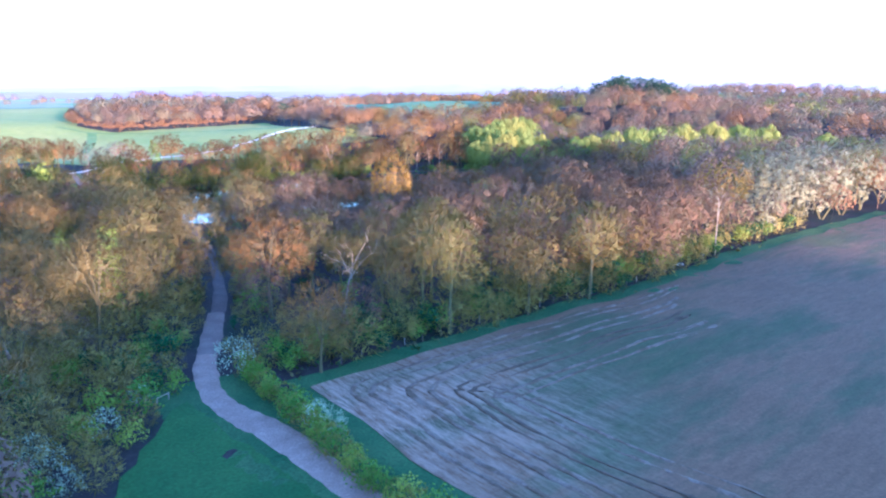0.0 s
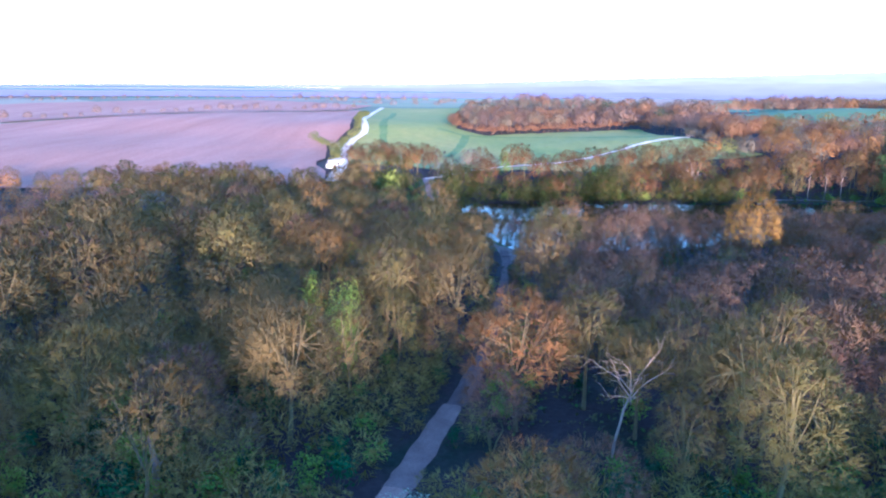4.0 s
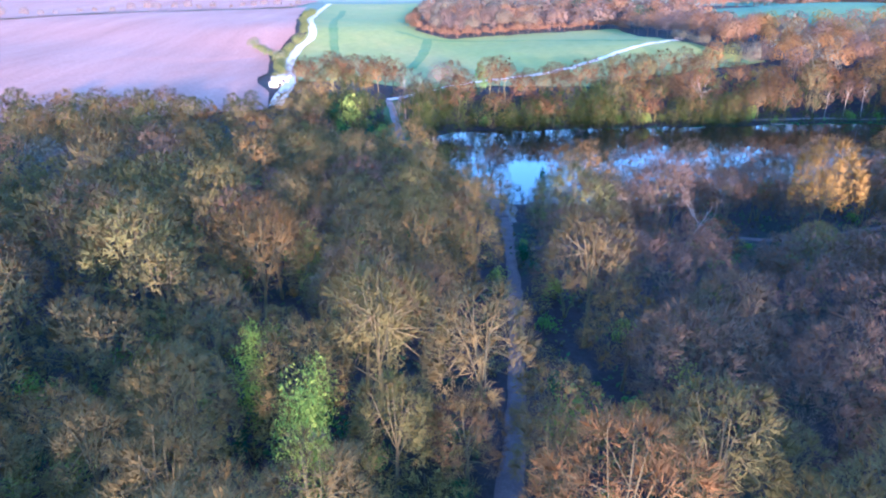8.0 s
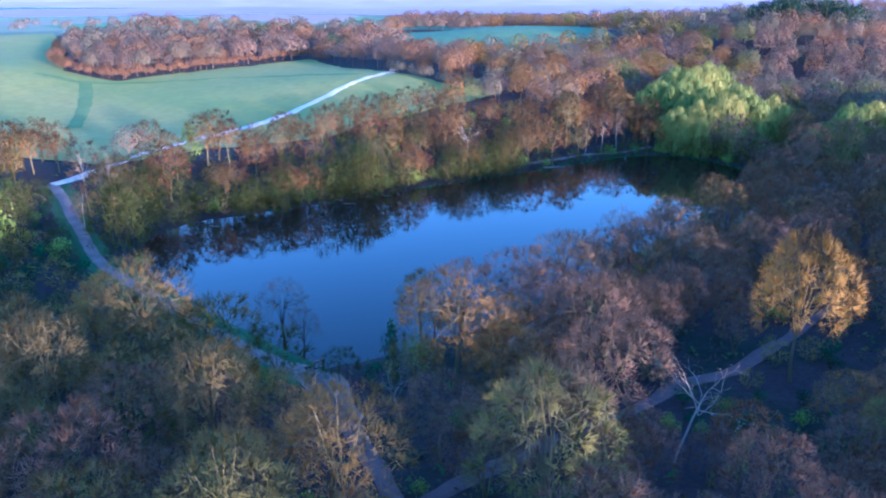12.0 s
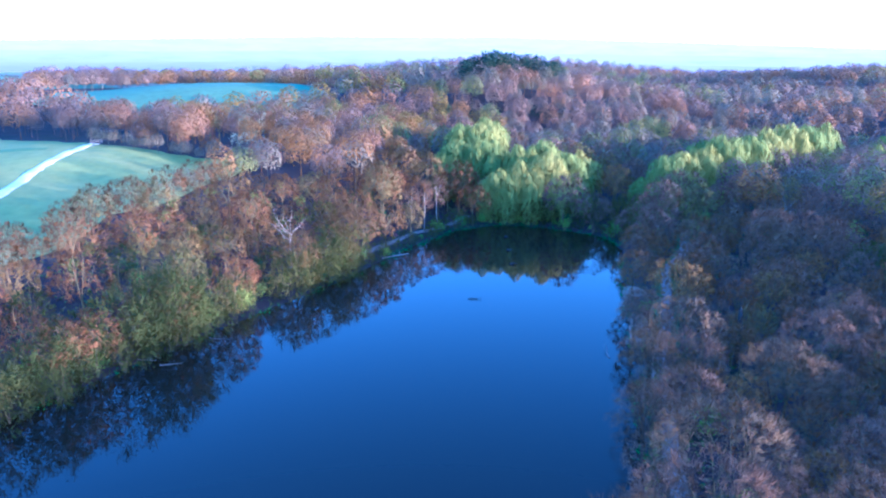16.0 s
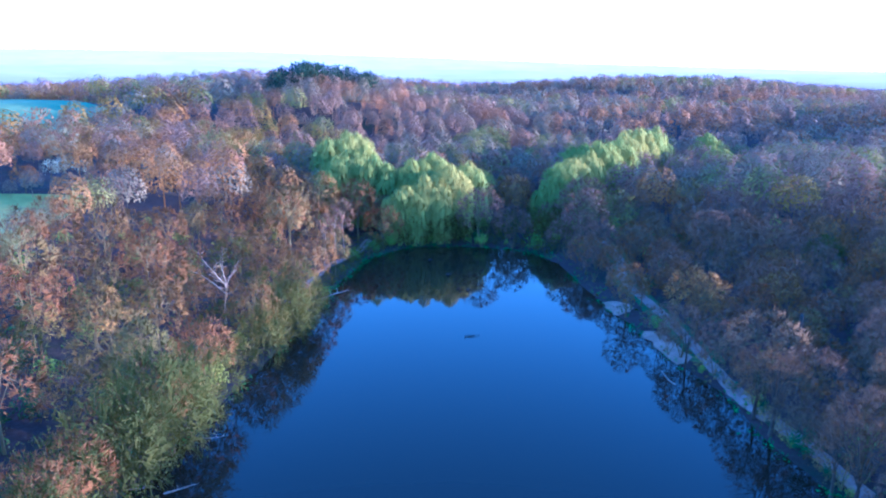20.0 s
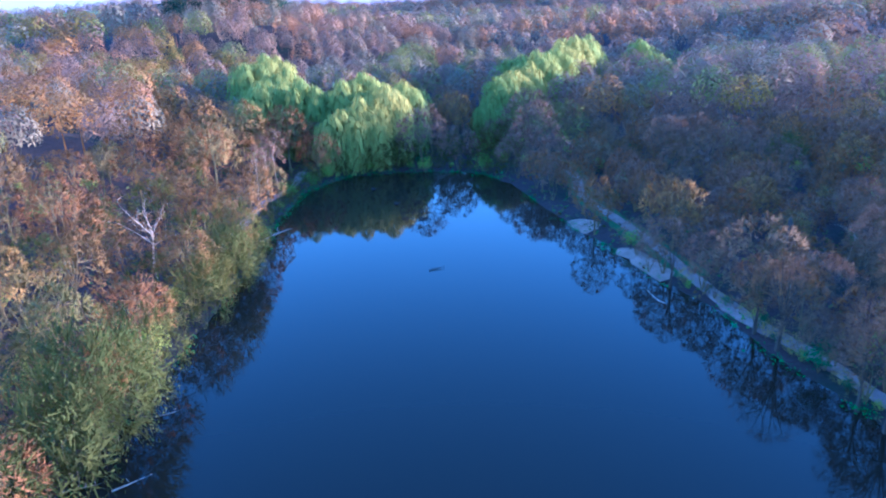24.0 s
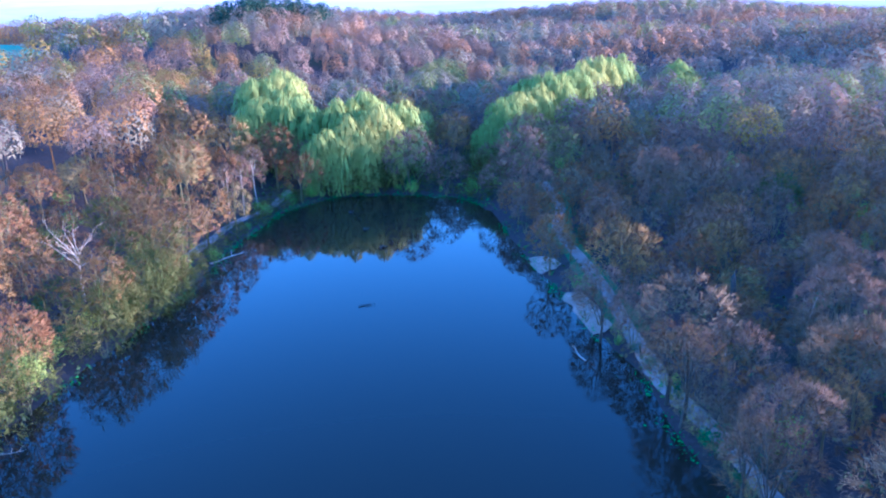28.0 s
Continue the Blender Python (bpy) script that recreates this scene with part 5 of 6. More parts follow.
tx, ty = jitter(NEAR[0], NEAR[1], NEAR[2], NEAR[3], 8.6, 3)
ok = wooded(tx, ty)
tx, ty = tx[ok], ty[ok]
tz = height(tx, ty)
counts = {"oak": 0, "ash": 0, "beam": 0, "beech": 0}
for x, y, z in zip(tx, ty, tz):
    if not free(x, y):
        continue
    east = x > -40 and y < 330
    shore = east and y > 170 and away(LAKE, x, y, True) < 75
    north = y > 290 and x < 12
    u = rs.random()
    pick = ("beech" if u < 0.75 else "oak" if u < 0.86 else "ash") if north else "beam" if u < (0.82 if east and y > 128 else 0.1 if y < 150 else 0.22) else "ash" if u < (0.75 if y < 135 else 0.9 if east else 0.6) else "oak"
    if counts[pick] >= 420:
        pick = min(counts, key=counts.get)
    if pick == "ash" and y > 176 and x > -62 and not north:
        pick = "beam"
    counts[pick] += 1
    size = (0.8 if north and x < -45 else 1.0) * rs.choice((0.78, 0.88, 0.95, 1.0, 1.08, 1.18, 1.3)) * rs.uniform(0.95, 1.05) * (0.76 if shore else 0.95 if east and y > 170 else 1.0)
    kinds = {"oak": (OAK_FINE, OAK), "ash": (ASH_FINE, ASH), "beam": (BEAM_FINE, BEAM), "beech": (BEECH_FINE, BEECH)}[pick]
    beside = (y < 200 and away(ROAD, x, y) < 42) or (y < 262 and -95 < x < 22 and y > 185)
    kinds[0 if beside else 1].put(x, y, rs.uniform(0, 360), size, rs.randrange(4), z)
sx, sy = jitter(-60, 70, 190, 330, 9.0, 23)
sk = wooded(sx, sy) & (away(LAKE, sx, sy, True) < 75)
for x, y in zip(sx[sk], sy[sk]):
    if free(x, y) and x + 0.4 * (300 - y) > -40:
        BEECH.put(x, y, rs.uniform(0, 360), rs.uniform(0.55, 0.75), rs.randrange(3))
ux, uy = jitter(NEAR[0], NEAR[1], NEAR[2], 405, 9.0, 5)
ok = wooded(ux, uy, -1.4)
for x, y in zip(ux[ok], uy[ok]):
    if free(x, y) and rs.random() < (0.45 if x < -40 or y < 130 else 0.25):
        (SHRUB if rs.random() < 0.45 else HOLLY).put(x, y, rs.uniform(0, 360), rs.uniform(0.7, 1.25), rs.randrange(3))


def stand(name, label, px, py, sizes, models, material, seed):
    """Far woodland as one mass of leafless trees."""
    r = np.random.RandomState(seed)
    V, F, N, base = [], [], [], 0
    pz = height(px, py)
    for x, y, z, s, k, a in zip(px, py, pz, sizes, r.randint(0, len(models), len(px)), r.uniform(0, 6.283, len(px))):
        v, f, w = models[k]
        c, n = math.cos(a), math.sin(a)
        V.append(np.column_stack([(v[:, 0] * c - v[:, 1] * n) * s + x, (v[:, 0] * n + v[:, 1] * c) * s + y, v[:, 2] * s + z]))
        N.append(np.column_stack([w[:, 0] * c - w[:, 1] * n, w[:, 0] * n + w[:, 1] * c, w[:, 2]]))
        F.append(f + base)
        base += len(v)
    me = mesh_arrays(name, np.vstack(V), np.vstack(F), True)
    me.normals_split_custom_set_from_vertices(np.vstack(N).tolist())
    me.materials.append(material)
    return tagged(new(name, me), label, "woodland", "", "stuff")


def merged(shapes):
    V, F, N, base = [], [], [], 0
    for s in shapes:
        v = np.array([tuple(p) for p in s.v])
        V.append(v)
        N.append(np.array([tuple(p) for p in s.n]))
        F.append(np.array(s.f) + base)
        base += len(v)
    return np.vstack(V), np.vstack(F), np.vstack(N)


MID = [merged(far_tree(s, 14.0, w, 620, 0.46, 1.0)) for s, w in ((201, 9.8), (202, 10.8), (203, 9.0), (204, 11.8))]
FARM = [merged(far_tree(s, 14.0, w, 165, 1.15, 1.6)) for s, w in ((211, 11), (212, 12.5), (213, 10), (214, 13.5))]


HUES = [("russet", M_RUSSET, 0.24), ("pinkish", M_PINKISH, 0.18), ("mauve", M_MAUVE, 0.24), ("grey brown", M_GREYISH, 0.14), ("olive", M_OLIVE, 0.12), ("golden", M_GOLD, 0.08)]


def place_stand(name, label, box, step, seed, models, hole, far=None):
    """Woodland in the distance, each hue of tree a mass of its own."""
    x, y = jitter(*box, step, seed)
    ok = wooded(x, y) & ~((x > hole[0]) & (x < hole[1]) & (y > hole[2]) & (y < hole[3]))
    if far is not None:
        ok &= far(x, y)
    x, y = x[ok], y[ok]
    keep = np.array([free(a, b) for a, b in zip(x, y)], bool)
    x, y = x[keep], y[keep]
    r = np.random.RandomState(seed)
    s = r.uniform(0.68, 1.25, len(x)) * (1.06 if step > 10 else 1.0) * np.where((x < -120) & (y < 330), 0.74, 1.0) * np.where((x > 60) & (y < 330) & (away(LAKE, x, y, True) > 70), 1.2, 1.0)
    chance = np.clip(r.uniform(0, 1, len(x)) + 0.22 * np.sin(x * 0.021 + 1.7 * np.sin(y * 0.013)), 0, 0.999)
    chance = np.where(x > 80, np.clip(chance * 0.5 + 0.34, 0, 0.999), chance)
    chance = np.where((x < -60) & (y > 430), chance * 0.44 + 0.26, chance)
    low = 0.0
    for hue, material, share in HUES:
        k = (chance >= low) & (chance < low + share)
        low += share
        stand(name + "_" + hue.replace(" ", "_"), label % hue, x[k], y[k], s[k], models, material, seed)


MIDBOX = (-330, 210, 30, 560)
place_stand("woodland", "leafless spring woodland of %s twigs", MIDBOX, 9.8, 31, MID, NEAR)


def forest_far(x, y):
    east = (x > -140) & (x > -60 - (y - 500) * 0.25)
    copse = (x > -330) & (x < -60) & (y < 760)
    return (east | copse | ((y < 120) & (y > 0))) & (np.hypot(x - 100, y - 400) < 800) & (x > -430) & ((x < 450) | (y > 200)) & ((x > -330) | (y > 60)) & (np.hypot(x, y) > 110)


place_stand("distant_woodland", "distant leafless woodland of %s twigs", (-700, 1000, -20, 1200), 13.2, 37, FARM, MIDBOX, forest_far)
for i in range(30):
    a, b = rs.uniform(0, 6.28), rs.random() ** 0.5
    PINE.put(140 + 38 * b * math.cos(a), 586 + 24 * b * math.sin(a), rs.uniform(0, 360), rs.uniform(0.78, 0.95) + 0.3 * (1 - b), i)

for x, y, k in ((-201, 640, 0.95), (-146, 606, 0.8), (-140, 612, 0.7)):
    PINE.put(x, y, 40 * x, k, 1, None, "dark conifer beside the leafless copse")

def clumps(seed, count, wide, high, size):
    rnd = random.Random(seed)
    c = Shape()
    for i in range(count):
        c.leaf(Vector((rnd.gauss(0, wide * 0.4), rnd.gauss(0, wide * 0.4), abs(rnd.gauss(0.3, 0.5)) * high)), size * rnd.uniform(0.6, 1.3), rnd, Vector((0, 0, 1)), 3.0)
    return merged([c])


ux, uy = jitter(-170, 90, 44, 410, 3.6, 61)
ok = wooded(ux, uy, -0.6)
ux, uy = ux[ok], uy[ok]
stand("undergrowth", "dark brambles and dead bracken under the trees", ux, uy, np.random.RandomState(6).uniform(0.6, 1.4, len(ux)), [clumps(s, 12, 1.5, 0.6, 0.5) for s in (1, 2, 3)], M_UNDER, 62)
edge = curve_points(LAKE + LAKE[:1], 1.3)
pick = [(x, y) for x, y in edge if (x > -40 and y > 340) or (-42 < x < 2 and y < 312 and math.sin(x * 0.7) > -0.2) or (y > 300 and math.sin(x * 0.5) > 0.5)]
ex, ey = np.array(pick).T
stand("water_plants", "bright green marsh plants along the water's edge", np.repeat(ex, 2) + np.random.RandomState(8).uniform(-0.8, 0.8, 2 * len(ex)), np.repeat(ey, 2) + np.random.RandomState(9).uniform(-0.8, 0.8, 2 * len(ex)),
      np.random.RandomState(7).uniform(0.5, 1.1, 2 * len(ex)), [clumps(s, 16, 1.6, 0.7, 0.35) for s in (4, 5)], M_REED, 63)

# Out-of-view trees, added and sized to cast shade on field and wood edge.
bx, by = jitter(-260, 240, -85, -30, 9.0, 41)
stand("woodland_belt", "unseen tall belt of bare trees added to shade the field", bx, by, np.random.RandomState(4).uniform(1.83, 2.22, len(bx)), FARM, M_MAUVE, 43)

# ---------------------------------------------------------------- distance
def ridge(name, radius, base, skyline, rough, seed, low, high, label):
    """Far hills round the place; skyline: (bearing, degrees above the eye's level)."""
    rnd = np.random.RandomState(seed)
    a = np.linspace(-math.pi, math.pi, 1441)
    prof = sum(rnd.uniform(0.3, 1.0) / math.sqrt(k) * np.sin(k * a + rnd.uniform(0, 6.28)) for k in (5, 8, 13, 21, 34, 60, 97, 151, 217, 290))
    at, up = np.array(skyline).T
    top = 45 + radius * np.tan(np.radians(np.interp(np.degrees(a), at, up) + rough * prof))
    rows = []
    for s, back in ((0, 0), (0.5, 30), (0.85, 90), (1, 180)):
        rr = radius + back
        rows.append(np.column_stack([rr * np.sin(a), 200 + rr * np.cos(a), base + (top - base) * s]))
    me = mesh_arrays(name, np.stack(rows, 1).reshape(-1, 3), grid_faces(1441, 4), True)
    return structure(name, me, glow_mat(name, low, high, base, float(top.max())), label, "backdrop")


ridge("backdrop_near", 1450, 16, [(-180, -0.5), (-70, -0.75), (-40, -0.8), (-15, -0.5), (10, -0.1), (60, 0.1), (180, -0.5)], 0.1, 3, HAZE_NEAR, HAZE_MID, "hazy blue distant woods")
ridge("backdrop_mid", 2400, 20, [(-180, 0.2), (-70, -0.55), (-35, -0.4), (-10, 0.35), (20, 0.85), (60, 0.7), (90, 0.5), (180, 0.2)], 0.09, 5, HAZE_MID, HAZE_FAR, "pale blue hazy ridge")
ridge("backdrop_far", 3900, 20, [(-180, 0.6), (-70, -0.3), (-48, -0.2), (-35, 0.0), (-20, 0.6), (0, 1.3), (15, 1.85), (30, 2.0), (45, 1.7), (60, 1.25), (76, 0.8), (180, 0.6)], 0.03, 8, HAZE_FAR, HAZE_SKY, "very pale hills at the horizon, their haze painted in")

# ---------------------------------------------------------------- hedgerows and far trees
def along(line, step, spread, seed):
    c = curve_points(line, step)
    r = np.random.RandomState(seed)
    c = c + r.uniform(-spread, spread, c.shape)
    return c[:, 0], c[:, 1]


def row_of(name, label, lines, step, spread, sizes, models, material, seed):
    xs, ys = zip(*(along(line, step, spread, seed + i) for i, line in enumerate(lines)))
    x, y = np.concatenate(xs), np.concatenate(ys)
    return stand(name, label, x, y, np.random.RandomState(seed).uniform(*sizes, len(x)), models, material, seed)


row_of("lane_hedge", "olive brown hedge beside the farm lane", [[(-222, 308), (-250, 344), (-272, 374), (-300, 424), (-345, 485), (-430, 605)], [(-262, 358), (-285, 372), (-305, 388)]], 3.5, 2.0, (0.25, 0.5), MID, M_OLIVE, 71)
row_of("meadow_hedge", "dark tangled hedge along the head of the meadow", [[(-98, 484), (-72, 455), (-50, 438), (-62, 424), (-78, 406)]], 3.6, 1.5, (0.3, 0.6), MID, M_GREYISH, 73)
row_of("copse_edge", "pinkish thicket of young stems along the edge of the copse", [[(-345, 640), (-300, 560), (-268, 499), (-232, 482), (-216, 515), (-203, 545), (-168, 606), (-148, 580)]], 2.6, 1.8, (0.35, 0.62), MID, M_PINKISH, 77)
row_of("field_hedge", "distant hedge with trees between ploughed fields", [[(-530, 712), (-568, 560), (-598, 400), (-612, 258)], [(-600, 845), (-860, 860), (-1010, 600)]], 14.0, 3.0, (0.4, 0.8), FARM, M_MAUVE, 75)
row_of("horizon_hedge", "far hedgerow trees on the skyline", [[(-560, 800), (-430, 800), (-330, 790)], [(-300, 900), (-500, 950), (-900, 1000)], [(-1100, 700), (-1300, 500), (-1350, 200)]], 22.0, 8.0, (0.6, 1.1), FARM, M_MAUVE, 79)


# ---------------------------------------------------------------- small things
def box(bm, size, at, turn=(0, 0, 0), bevel=0.01):
    r = bmesh.ops.create_cube(bm, size=1.0)
    bmesh.ops.scale(bm, vec=size, verts=r["verts"])
    if bevel:
        es = list({e for v in r["verts"] for e in v.link_edges})
        out = bmesh.ops.bevel(bm, geom=es, offset=bevel, segments=1, affect="EDGES")
        vs = list({v for f in out["faces"] for v in f.verts} | {v for v in r["verts"] if v.is_valid})
    else:
        vs = r["verts"]
    bmesh.ops.transform(bm, matrix=pose(*at, *turn), verts=vs)


def part(name, bm, material, parent, label=""):
    me = bpy.data.meshes.new(name)
    bm.to_mesh(me)
    bm.free()
    me.materials.append(material)
    ob = new(name, me)
    ob.parent = parent
    return tagged(ob, label)


def boxes(*specs):
    bm = bmesh.new()
    for s in specs:
        box(bm, *s)
    return bm


def thing(name, label, category, m, group=""):
    root = new(name)
    root.empty_display_size = 0.3
    root.matrix_basis = m
    return tagged(root, label, category, group)


M_WOOD = plain_mat("weathered_wood", (0.20, 0.15, 0.11))
M_OLD_WOOD = plain_mat("grey_driftwood", (0.30, 0.25, 0.20))
M_DARK_WOOD = plain_mat("wet_dark_wood", (0.05, 0.045, 0.04))
M_RED_WOOD = plain_mat("red_brown_wood", (0.30, 0.12, 0.08))
M_NOTICE = plain_mat("notice_panel", (0.45, 0.42, 0.34))
M_WHITE = plain_mat("white_paint", (0.52, 0.51, 0.49))
M_ROOF = plain_mat("pale_metal_roof", (0.36, 0.36, 0.38), 0.5)
M_STONE = plain_mat("pale_rubble", (0.5, 0.44, 0.36))

# notice board at the lake corner
bx0, by0 = -82.3, 218.6
board = thing("notice_board", "two-post wooden notice board beside the lake", "sign", pose(bx0, by0, zat(bx0, by0) + 0.1, 0, 0, 40))
for sx in (-0.75, 0.75):
    part("post", boxes(((0.14, 0.14, 2.1), (sx, 0, 0.95))), M_WOOD, board)
panel = part("panel", boxes(((1.35, 0.06, 1.0), (0, 0, 1.35))), M_DARK_WOOD, board, "dark notice panel")
for px, pz, pw, ph in ((-0.35, 1.4, 0.5, 0.7), (0.3, 1.55, 0.55, 0.4), (0.3, 1.12, 0.55, 0.3)):
    part("notice_sheet", boxes(((pw, 0.01, ph), (px, -0.036, pz), (0, 0, 0), 0.002)), M_NOTICE, panel, "pale paper notice")
part("roof", boxes(((1.9, 0.32, 0.06), (0, 0.13, 2.05), (24, 0, 0)), ((1.9, 0.32, 0.06), (0, -0.13, 2.05), (-24, 0, 0))), M_WOOD, board)
low = thing("low_rail", "low dark timber rail at the water's edge", "rail", pose(-79.6, 219.8, zat(-79.6, 219.8) + 0.1, 0, 0, 35))
for sx in (-1.2, 0.0, 1.2):
    part("post", boxes(((0.12, 0.12, 0.8), (sx, 0, 0.3))), M_DARK_WOOD, low)
part("rail", boxes(((2.7, 0.09, 0.16), (0, 0, 0.6))), M_DARK_WOOD, low)


def bench(x, y, turn):
    b = thing("bench", "red brown wooden bench beside the lake path", "bench", pose(x, y, zat(x, y) + 0.02, 0, 0, turn))
    for i in range(3):
        part("seat_slat", boxes(((1.8, 0.13, 0.045), (0, -0.16 + 0.16 * i, 0.45))), M_RED_WOOD, b)
    for i in range(2):
        part("back_slat", boxes(((1.8, 0.04, 0.14), (0, 0.28 + 0.03 * i, 0.64 + 0.2 * i), (-12, 0, 0))), M_RED_WOOD, b)
    for sx in (-0.75, 0.75):
        part("leg", boxes(((0.09, 0.09, 0.47), (sx, -0.18, 0.2))), M_WOOD, b)
        part("leg", boxes(((0.09, 0.09, 0.95), (sx, 0.26, 0.44), (-8, 0, 0))), M_WOOD, b)
    return b


bench(-25.5, 371.6, 35)


def crooked(name, label, category, start, way, length, radius, seed, material, forks=4, lift=0.05, parts=("log", "branch")):
    """A fallen or floating limb with a few stubs."""
    rnd = random.Random(seed)
    root = thing(name, label, category, pose(start[0], start[1], start[2] + lift, 0, 0, way))
    main, stubs = Shape(), []
    p, d = Vector((0, 0, 0)), Vector((1, 0, 0.02))
    for k in range(5):
        d = (d + Vector((0, rnd.uniform(-0.25, 0.25), rnd.uniform(-0.05, 0.08)))).normalized()
        q = p + d * length / 5
        main.tube(p, q, radius * (1 - 0.17 * k), radius * (0.83 - 0.17 * k) if k < 4 else 0.0, 7)
        if k and k <= forks:
            s = Shape()
            e = q + Vector((rnd.uniform(-0.2, 0.6), rnd.choice((-1, 1)) * rnd.uniform(0.4, 0.9), rnd.uniform(0.2, 0.8))) * length * 0.2
            m = q.lerp(e, 0.5) + Vector((0, 0, 0.08 * length * 0.3))
            s.tube(q, m, radius * 0.35, radius * 0.25, 5)
            s.tube(m, e, radius * 0.25, 0.0, 5)
            stubs.append(s)
        p = q
    for nm, s in [(parts[0], main)] + [(parts[1], s) for s in stubs]:
        o = new(nm, s.mesh(nm, material))
        o.parent = root
    return root


crooked("fallen_log", "pale fallen log lying in the shallow water", "log", (-36.5, 354.5, 0), 10, 8.0, 0.22, 1, M_OLD_WOOD, 3, 0.12)
crooked("fallen_branch", "pale bare branch in the water by the bank", "branch", (-24.5, 281, 0), 60, 4.5, 0.12, 2, M_OLD_WOOD, 3, 0.06)
crooked("fallen_tree", "dark fallen tree beside the shore path", "log", (13.5, 299.5, zat(13.5, 299.5)), -30, 7.0, 0.25, 3, M_DARK_WOOD, 2, 0.2)
crooked("path_branch", "dark fallen branch across the shore path", "branch", (-40, 248, zat(-40, 248)), 10, 4.0, 0.1, 4, M_DARK_WOOD, 3, 0.25)
crooked("grass_branch", "small dark branch lying on the trodden earth", "branch", (-79.5, 209, zat(-79.5, 209)), 5, 2.6, 0.07, 5, M_DARK_WOOD, 3, 0.2)
for i, (x, y, a) in enumerate(((-96, 312, -40), (-84, 317, -60), (-93, 308, -20), (-121, 287, -30))):
    crooked("shore_branch", "grey dead branch dipping into the lake", "branch", (x, y, 0.3), a, 4.0, 0.09, 10 + i, M_OLD_WOOD, 3, 0.1)
raft = thing("floating_frame", "dark timber frame standing out of the lake", "frame", pose(-30.6, 317.4, 0, 0, 0, -35) @ Matrix.Scale(0.62, 4))
for i, (px, py) in enumerate(((-1.9, -0.4), (-0.9, 0.3), (0.0, -0.2), (0.9, 0.35), (2.2, 0.1))):
    part("post", boxes(((0.11, 0.11, 1.0), (px, py, 0.1 + 0.04 * i), (3 * i - 5, 4, 0))), M_DARK_WOOD, raft)
part("beam", boxes(((3.6, 0.14, 0.12), (-0.2, 0.0, 0.28))), M_DARK_WOOD, raft)
part("beam", boxes(((2.4, 0.14, 0.12), (-0.4, 0.3, 0.15), (0, 3, 6))), M_DARK_WOOD, raft)
for x, y, s in ((-9.0, 337.0, 1.0), (-3.0, 349.0, 0.8), (4.0, 362.0, 0.9)):
    f = thing("drift_mound", "small dark heap of sticks floating on the lake", "debris", pose(x, y, 0, 0, 0, 20), "drift heaps")
    rnd = random.Random(int(x * 10))
    for k in range(7):
        part("stick", boxes(((rnd.uniform(1.0, 1.9) * s, 0.12, 0.12), (rnd.uniform(-0.3, 0.3), rnd.uniform(-0.25, 0.25), 0.05 + 0.05 * k), (0, rnd.uniform(-10, 10), rnd.uniform(-60, 60)))), M_DARK_WOOD, f)

# post and wire fence at the edge of the field
fence = thing("field_fence", "weathered line of fence posts beside the field margin", "fence", pose(0, 0, 0))
pts = curve_points([(-16, 89), (-7.5, 97.5), (9.5, 112), (30, 128.5), (46, 143.5), (63, 162)], 3.2)
for i, (x, y) in enumerate(pts):
    part("post", boxes(((0.11, 0.11, 1.35), (x, y, zat(x, y) + 0.5), (2 * math.sin(i * 2.1), 2 * math.sin(i), 40))), M_WOOD if i % 4 else M_OLD_WOOD, fence)
# broken trunk in the wood, rubble by the field, a rail at the grass
snag = thing("broken_trunk", "tall broken trunk stripped of its bark", "tree", pose(-52.5, 79, zat(-52.5, 79)))
for nm, a, b, r0, r1 in (("trunk", (0, 0, -0.3), (0.3, 0.2, 4.2), 0.42, 0.36), ("trunk_top", (0.3, 0.2, 4.2), (-0.4, 0.1, 6.8), 0.36, 0.12), ("stub", (0.28, 0.2, 3.9), (1.3, 0.6, 4.9), 0.16, 0.05)):
    s = Shape()
    s.tube(Vector(a), Vector(b), r0, r1, 8)
    s.tube(Vector(b), Vector(b) + Vector((0.1, 0.05, 0.5)), r1, 0.0, 8)
    o = new(nm, s.mesh(nm, M_WOOD))
    o.parent = snag
gate = thing("grass_rail", "short pale timber rail at the edge of the grass", "rail", pose(-33.2, 78.0, zat(-33.2, 78.0), 0, 0, 65))
for sx in (-0.9, 0.9):
    part("post", boxes(((0.12, 0.12, 1.0), (sx, 0, 0.4))), M_OLD_WOOD, gate)
part("rail", boxes(((2.1, 0.08, 0.12), (0, 0, 0.8))), M_OLD_WOOD, gate)
tip = thing("rubble_heap", "heap of pale broken timber at the field edge", "heap", pose(51.5, 150.5, zat(51.5, 150.5), 0, 0, 45))
rnd = random.Random(9)
for k in range(12):
    part("timber", boxes(((rnd.uniform(0.8, 2.6), 0.16, 0.14), (rnd.uniform(-1, 1), rnd.uniform(-0.7, 0.7), 0.1 + 0.07 * k), (rnd.uniform(-8, 8), rnd.uniform(-12, 12), rnd.uniform(0, 180)))), M_STONE if k % 3 else M_DARK_WOOD, tip)


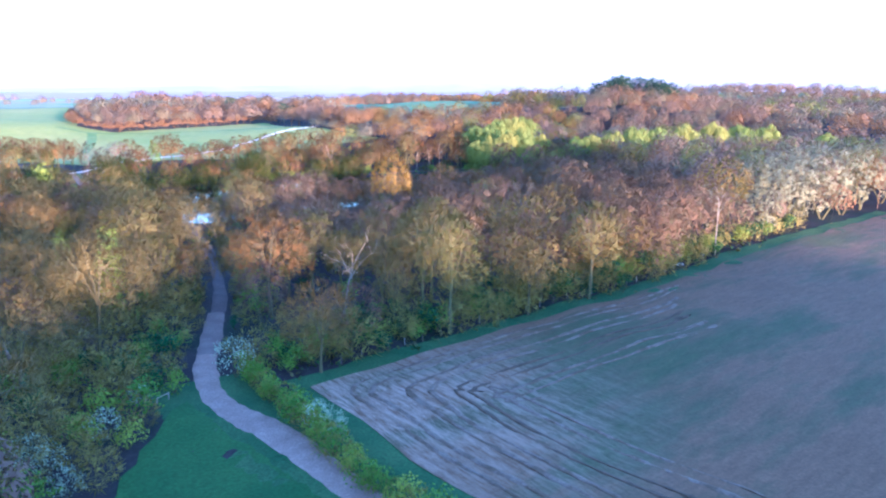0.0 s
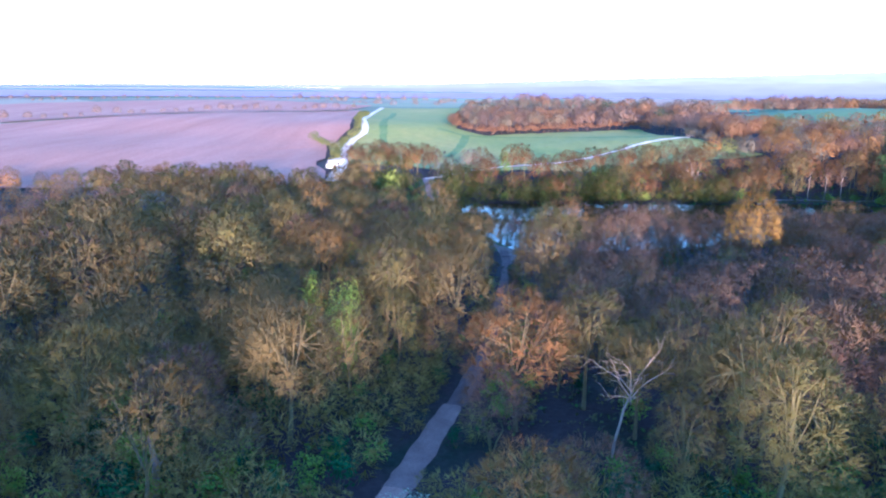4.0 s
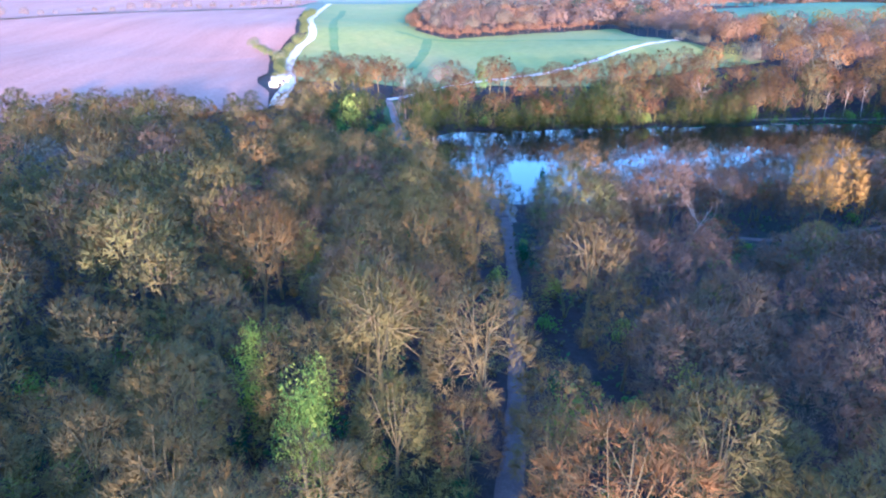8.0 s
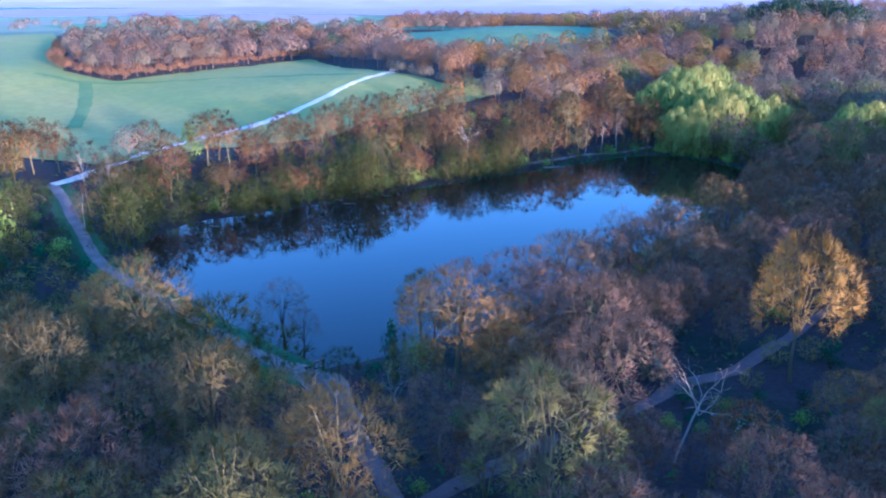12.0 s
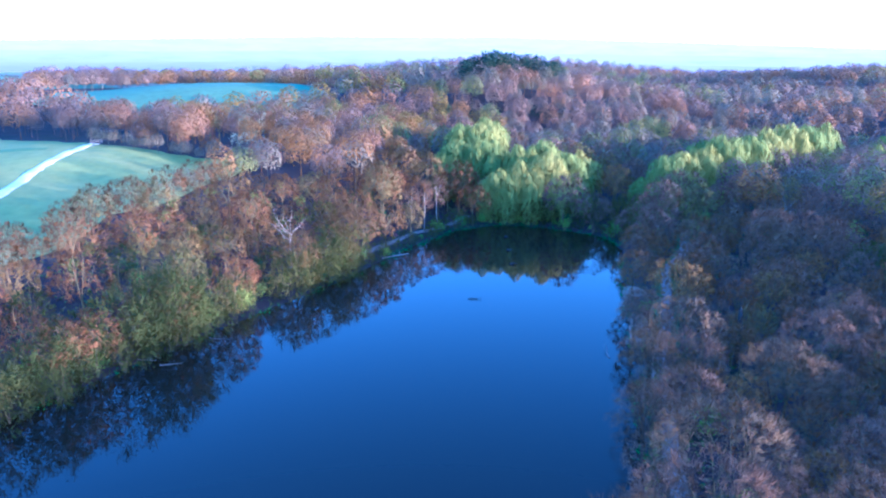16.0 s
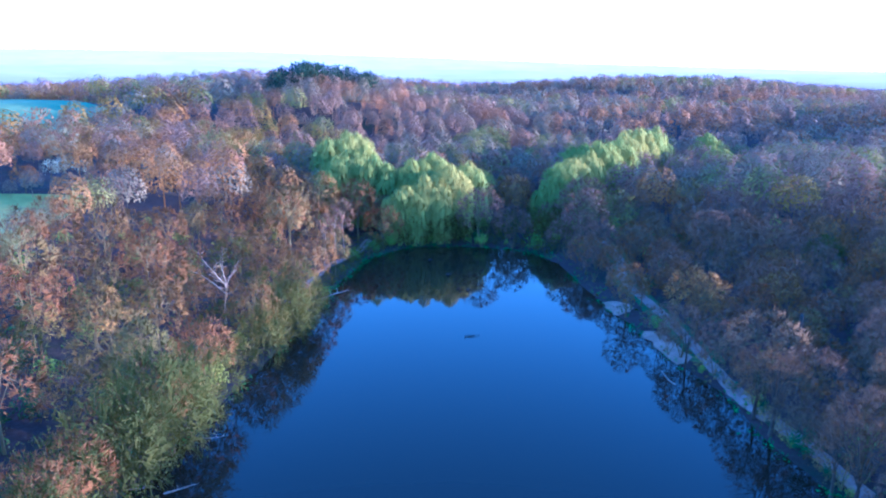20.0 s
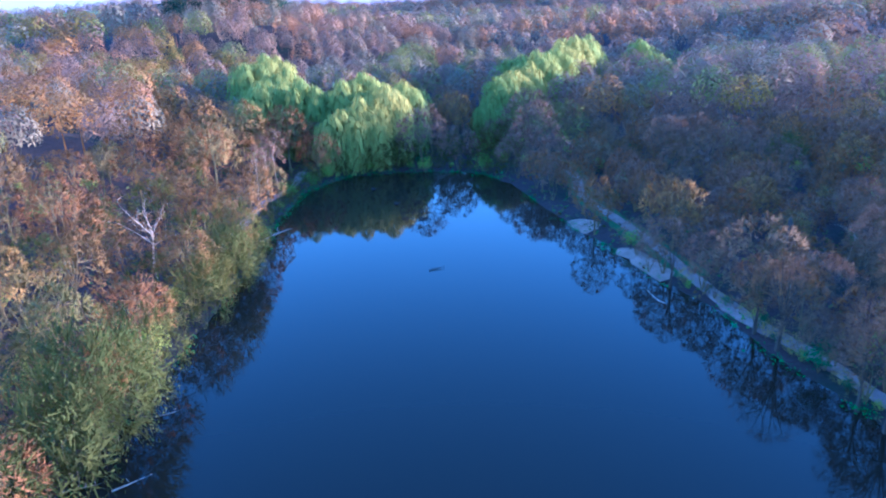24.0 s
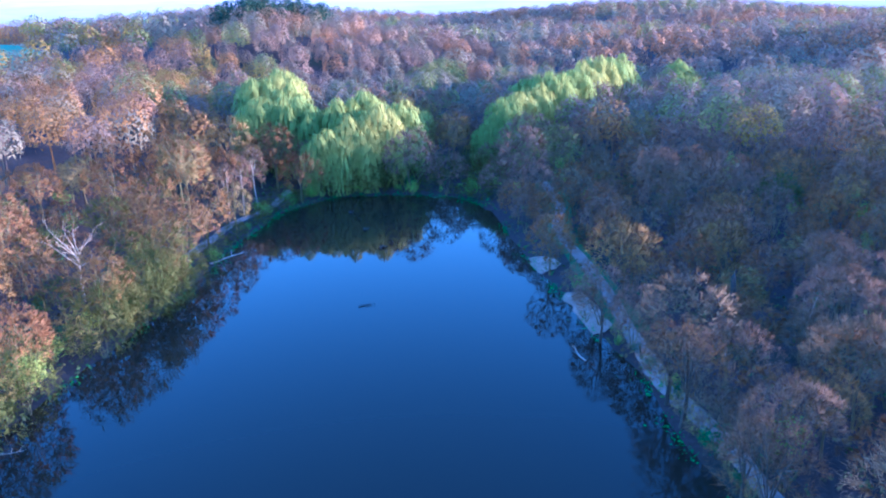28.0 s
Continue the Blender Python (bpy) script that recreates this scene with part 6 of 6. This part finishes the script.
lake_snag = thing("broken_trunk", "tall dark broken trunk standing in the shaded wood", "tree", pose(-9, 268.5, zat(-9, 268.5)))
for nm, a, b, r0, r1 in (("trunk", (0, 0, -0.3), (0.2, 0.1, 6.0), 0.5, 0.42), ("trunk_top", (0.2, 0.1, 6.0), (0.0, 0.3, 9.5), 0.42, 0.3), ("stub", (0.2, 0.1, 5.8), (-2.2, -0.6, 7.2), 0.17, 0.05)):
    s = Shape()
    s.tube(Vector(a), Vector(b), r0, r1, 8)
    s.tube(Vector(b), Vector(b) + Vector((0.1, 0.05, 0.6)), r1, 0.0, 8)
    o = new(nm, s.mesh(nm, M_DARK_WOOD))
    o.parent = lake_snag


# sheds at the foot of the farm lane
def shed(x, y, turn, w, d, h, label):
    s = thing("farm_shed", label, "shed", pose(x, y, zat(x, y) + 0.2, 0, 0, turn), "sheds by the lane")
    for sy in (-1, 1):
        part("wall", boxes(((w, 0.12, h), (0, sy * d / 2, h / 2))), M_WHITE, s)
    for sx in (-1, 1):
        part("wall", boxes(((0.12, d - 0.14, h), (sx * (w / 2 - 0.08), 0, h / 2))), M_WHITE, s)
    for sy in (-1, 1):
        part("roof", boxes(((w + 0.4, d * 0.56, 0.08), (0, sy * d * 0.26, h + 0.42), (-sy * 17, 0, 0))), M_ROOF, s)
    door = part("door", boxes(((1.6, 0.06, h * 0.8), (w * 0.15, -d / 2 - 0.1, h * 0.4))), M_DARK_WOOD, s, "dark shed door")
    part("door_handle", boxes(((0.05, 0.05, 0.25), (w * 0.15 + 0.65, -d / 2 - 0.155, h * 0.42))), M_ROOF, door, "grey metal handle")


shed(-217, 303, 60, 6, 3.5, 2.2, "low white shed with a pale metal roof")
shed(-224, 314, 55, 5, 3, 2.0, "small white shed with a pale metal roof")
shed(-213, 296, 75, 4.5, 3, 1.9, "small white shed near the lane's end")


# track end at the top of the meadow
tg = thing("field_gate", "pale timber field gate where the track meets the hedge", "gate", pose(-96.5, 491, zat(-96.5, 491) + 0.4, 0, 0, 20))
for sx in (-2.0, 2.0):
    part("gate_post", boxes(((0.22, 0.22, 1.7), (sx, 0, 0.7))), M_OLD_WOOD, tg)
for k in range(5):
    part("bar", boxes(((3.7, 0.06, 0.11), (0, 0, 0.25 + 0.24 * k))), M_OLD_WOOD, tg)
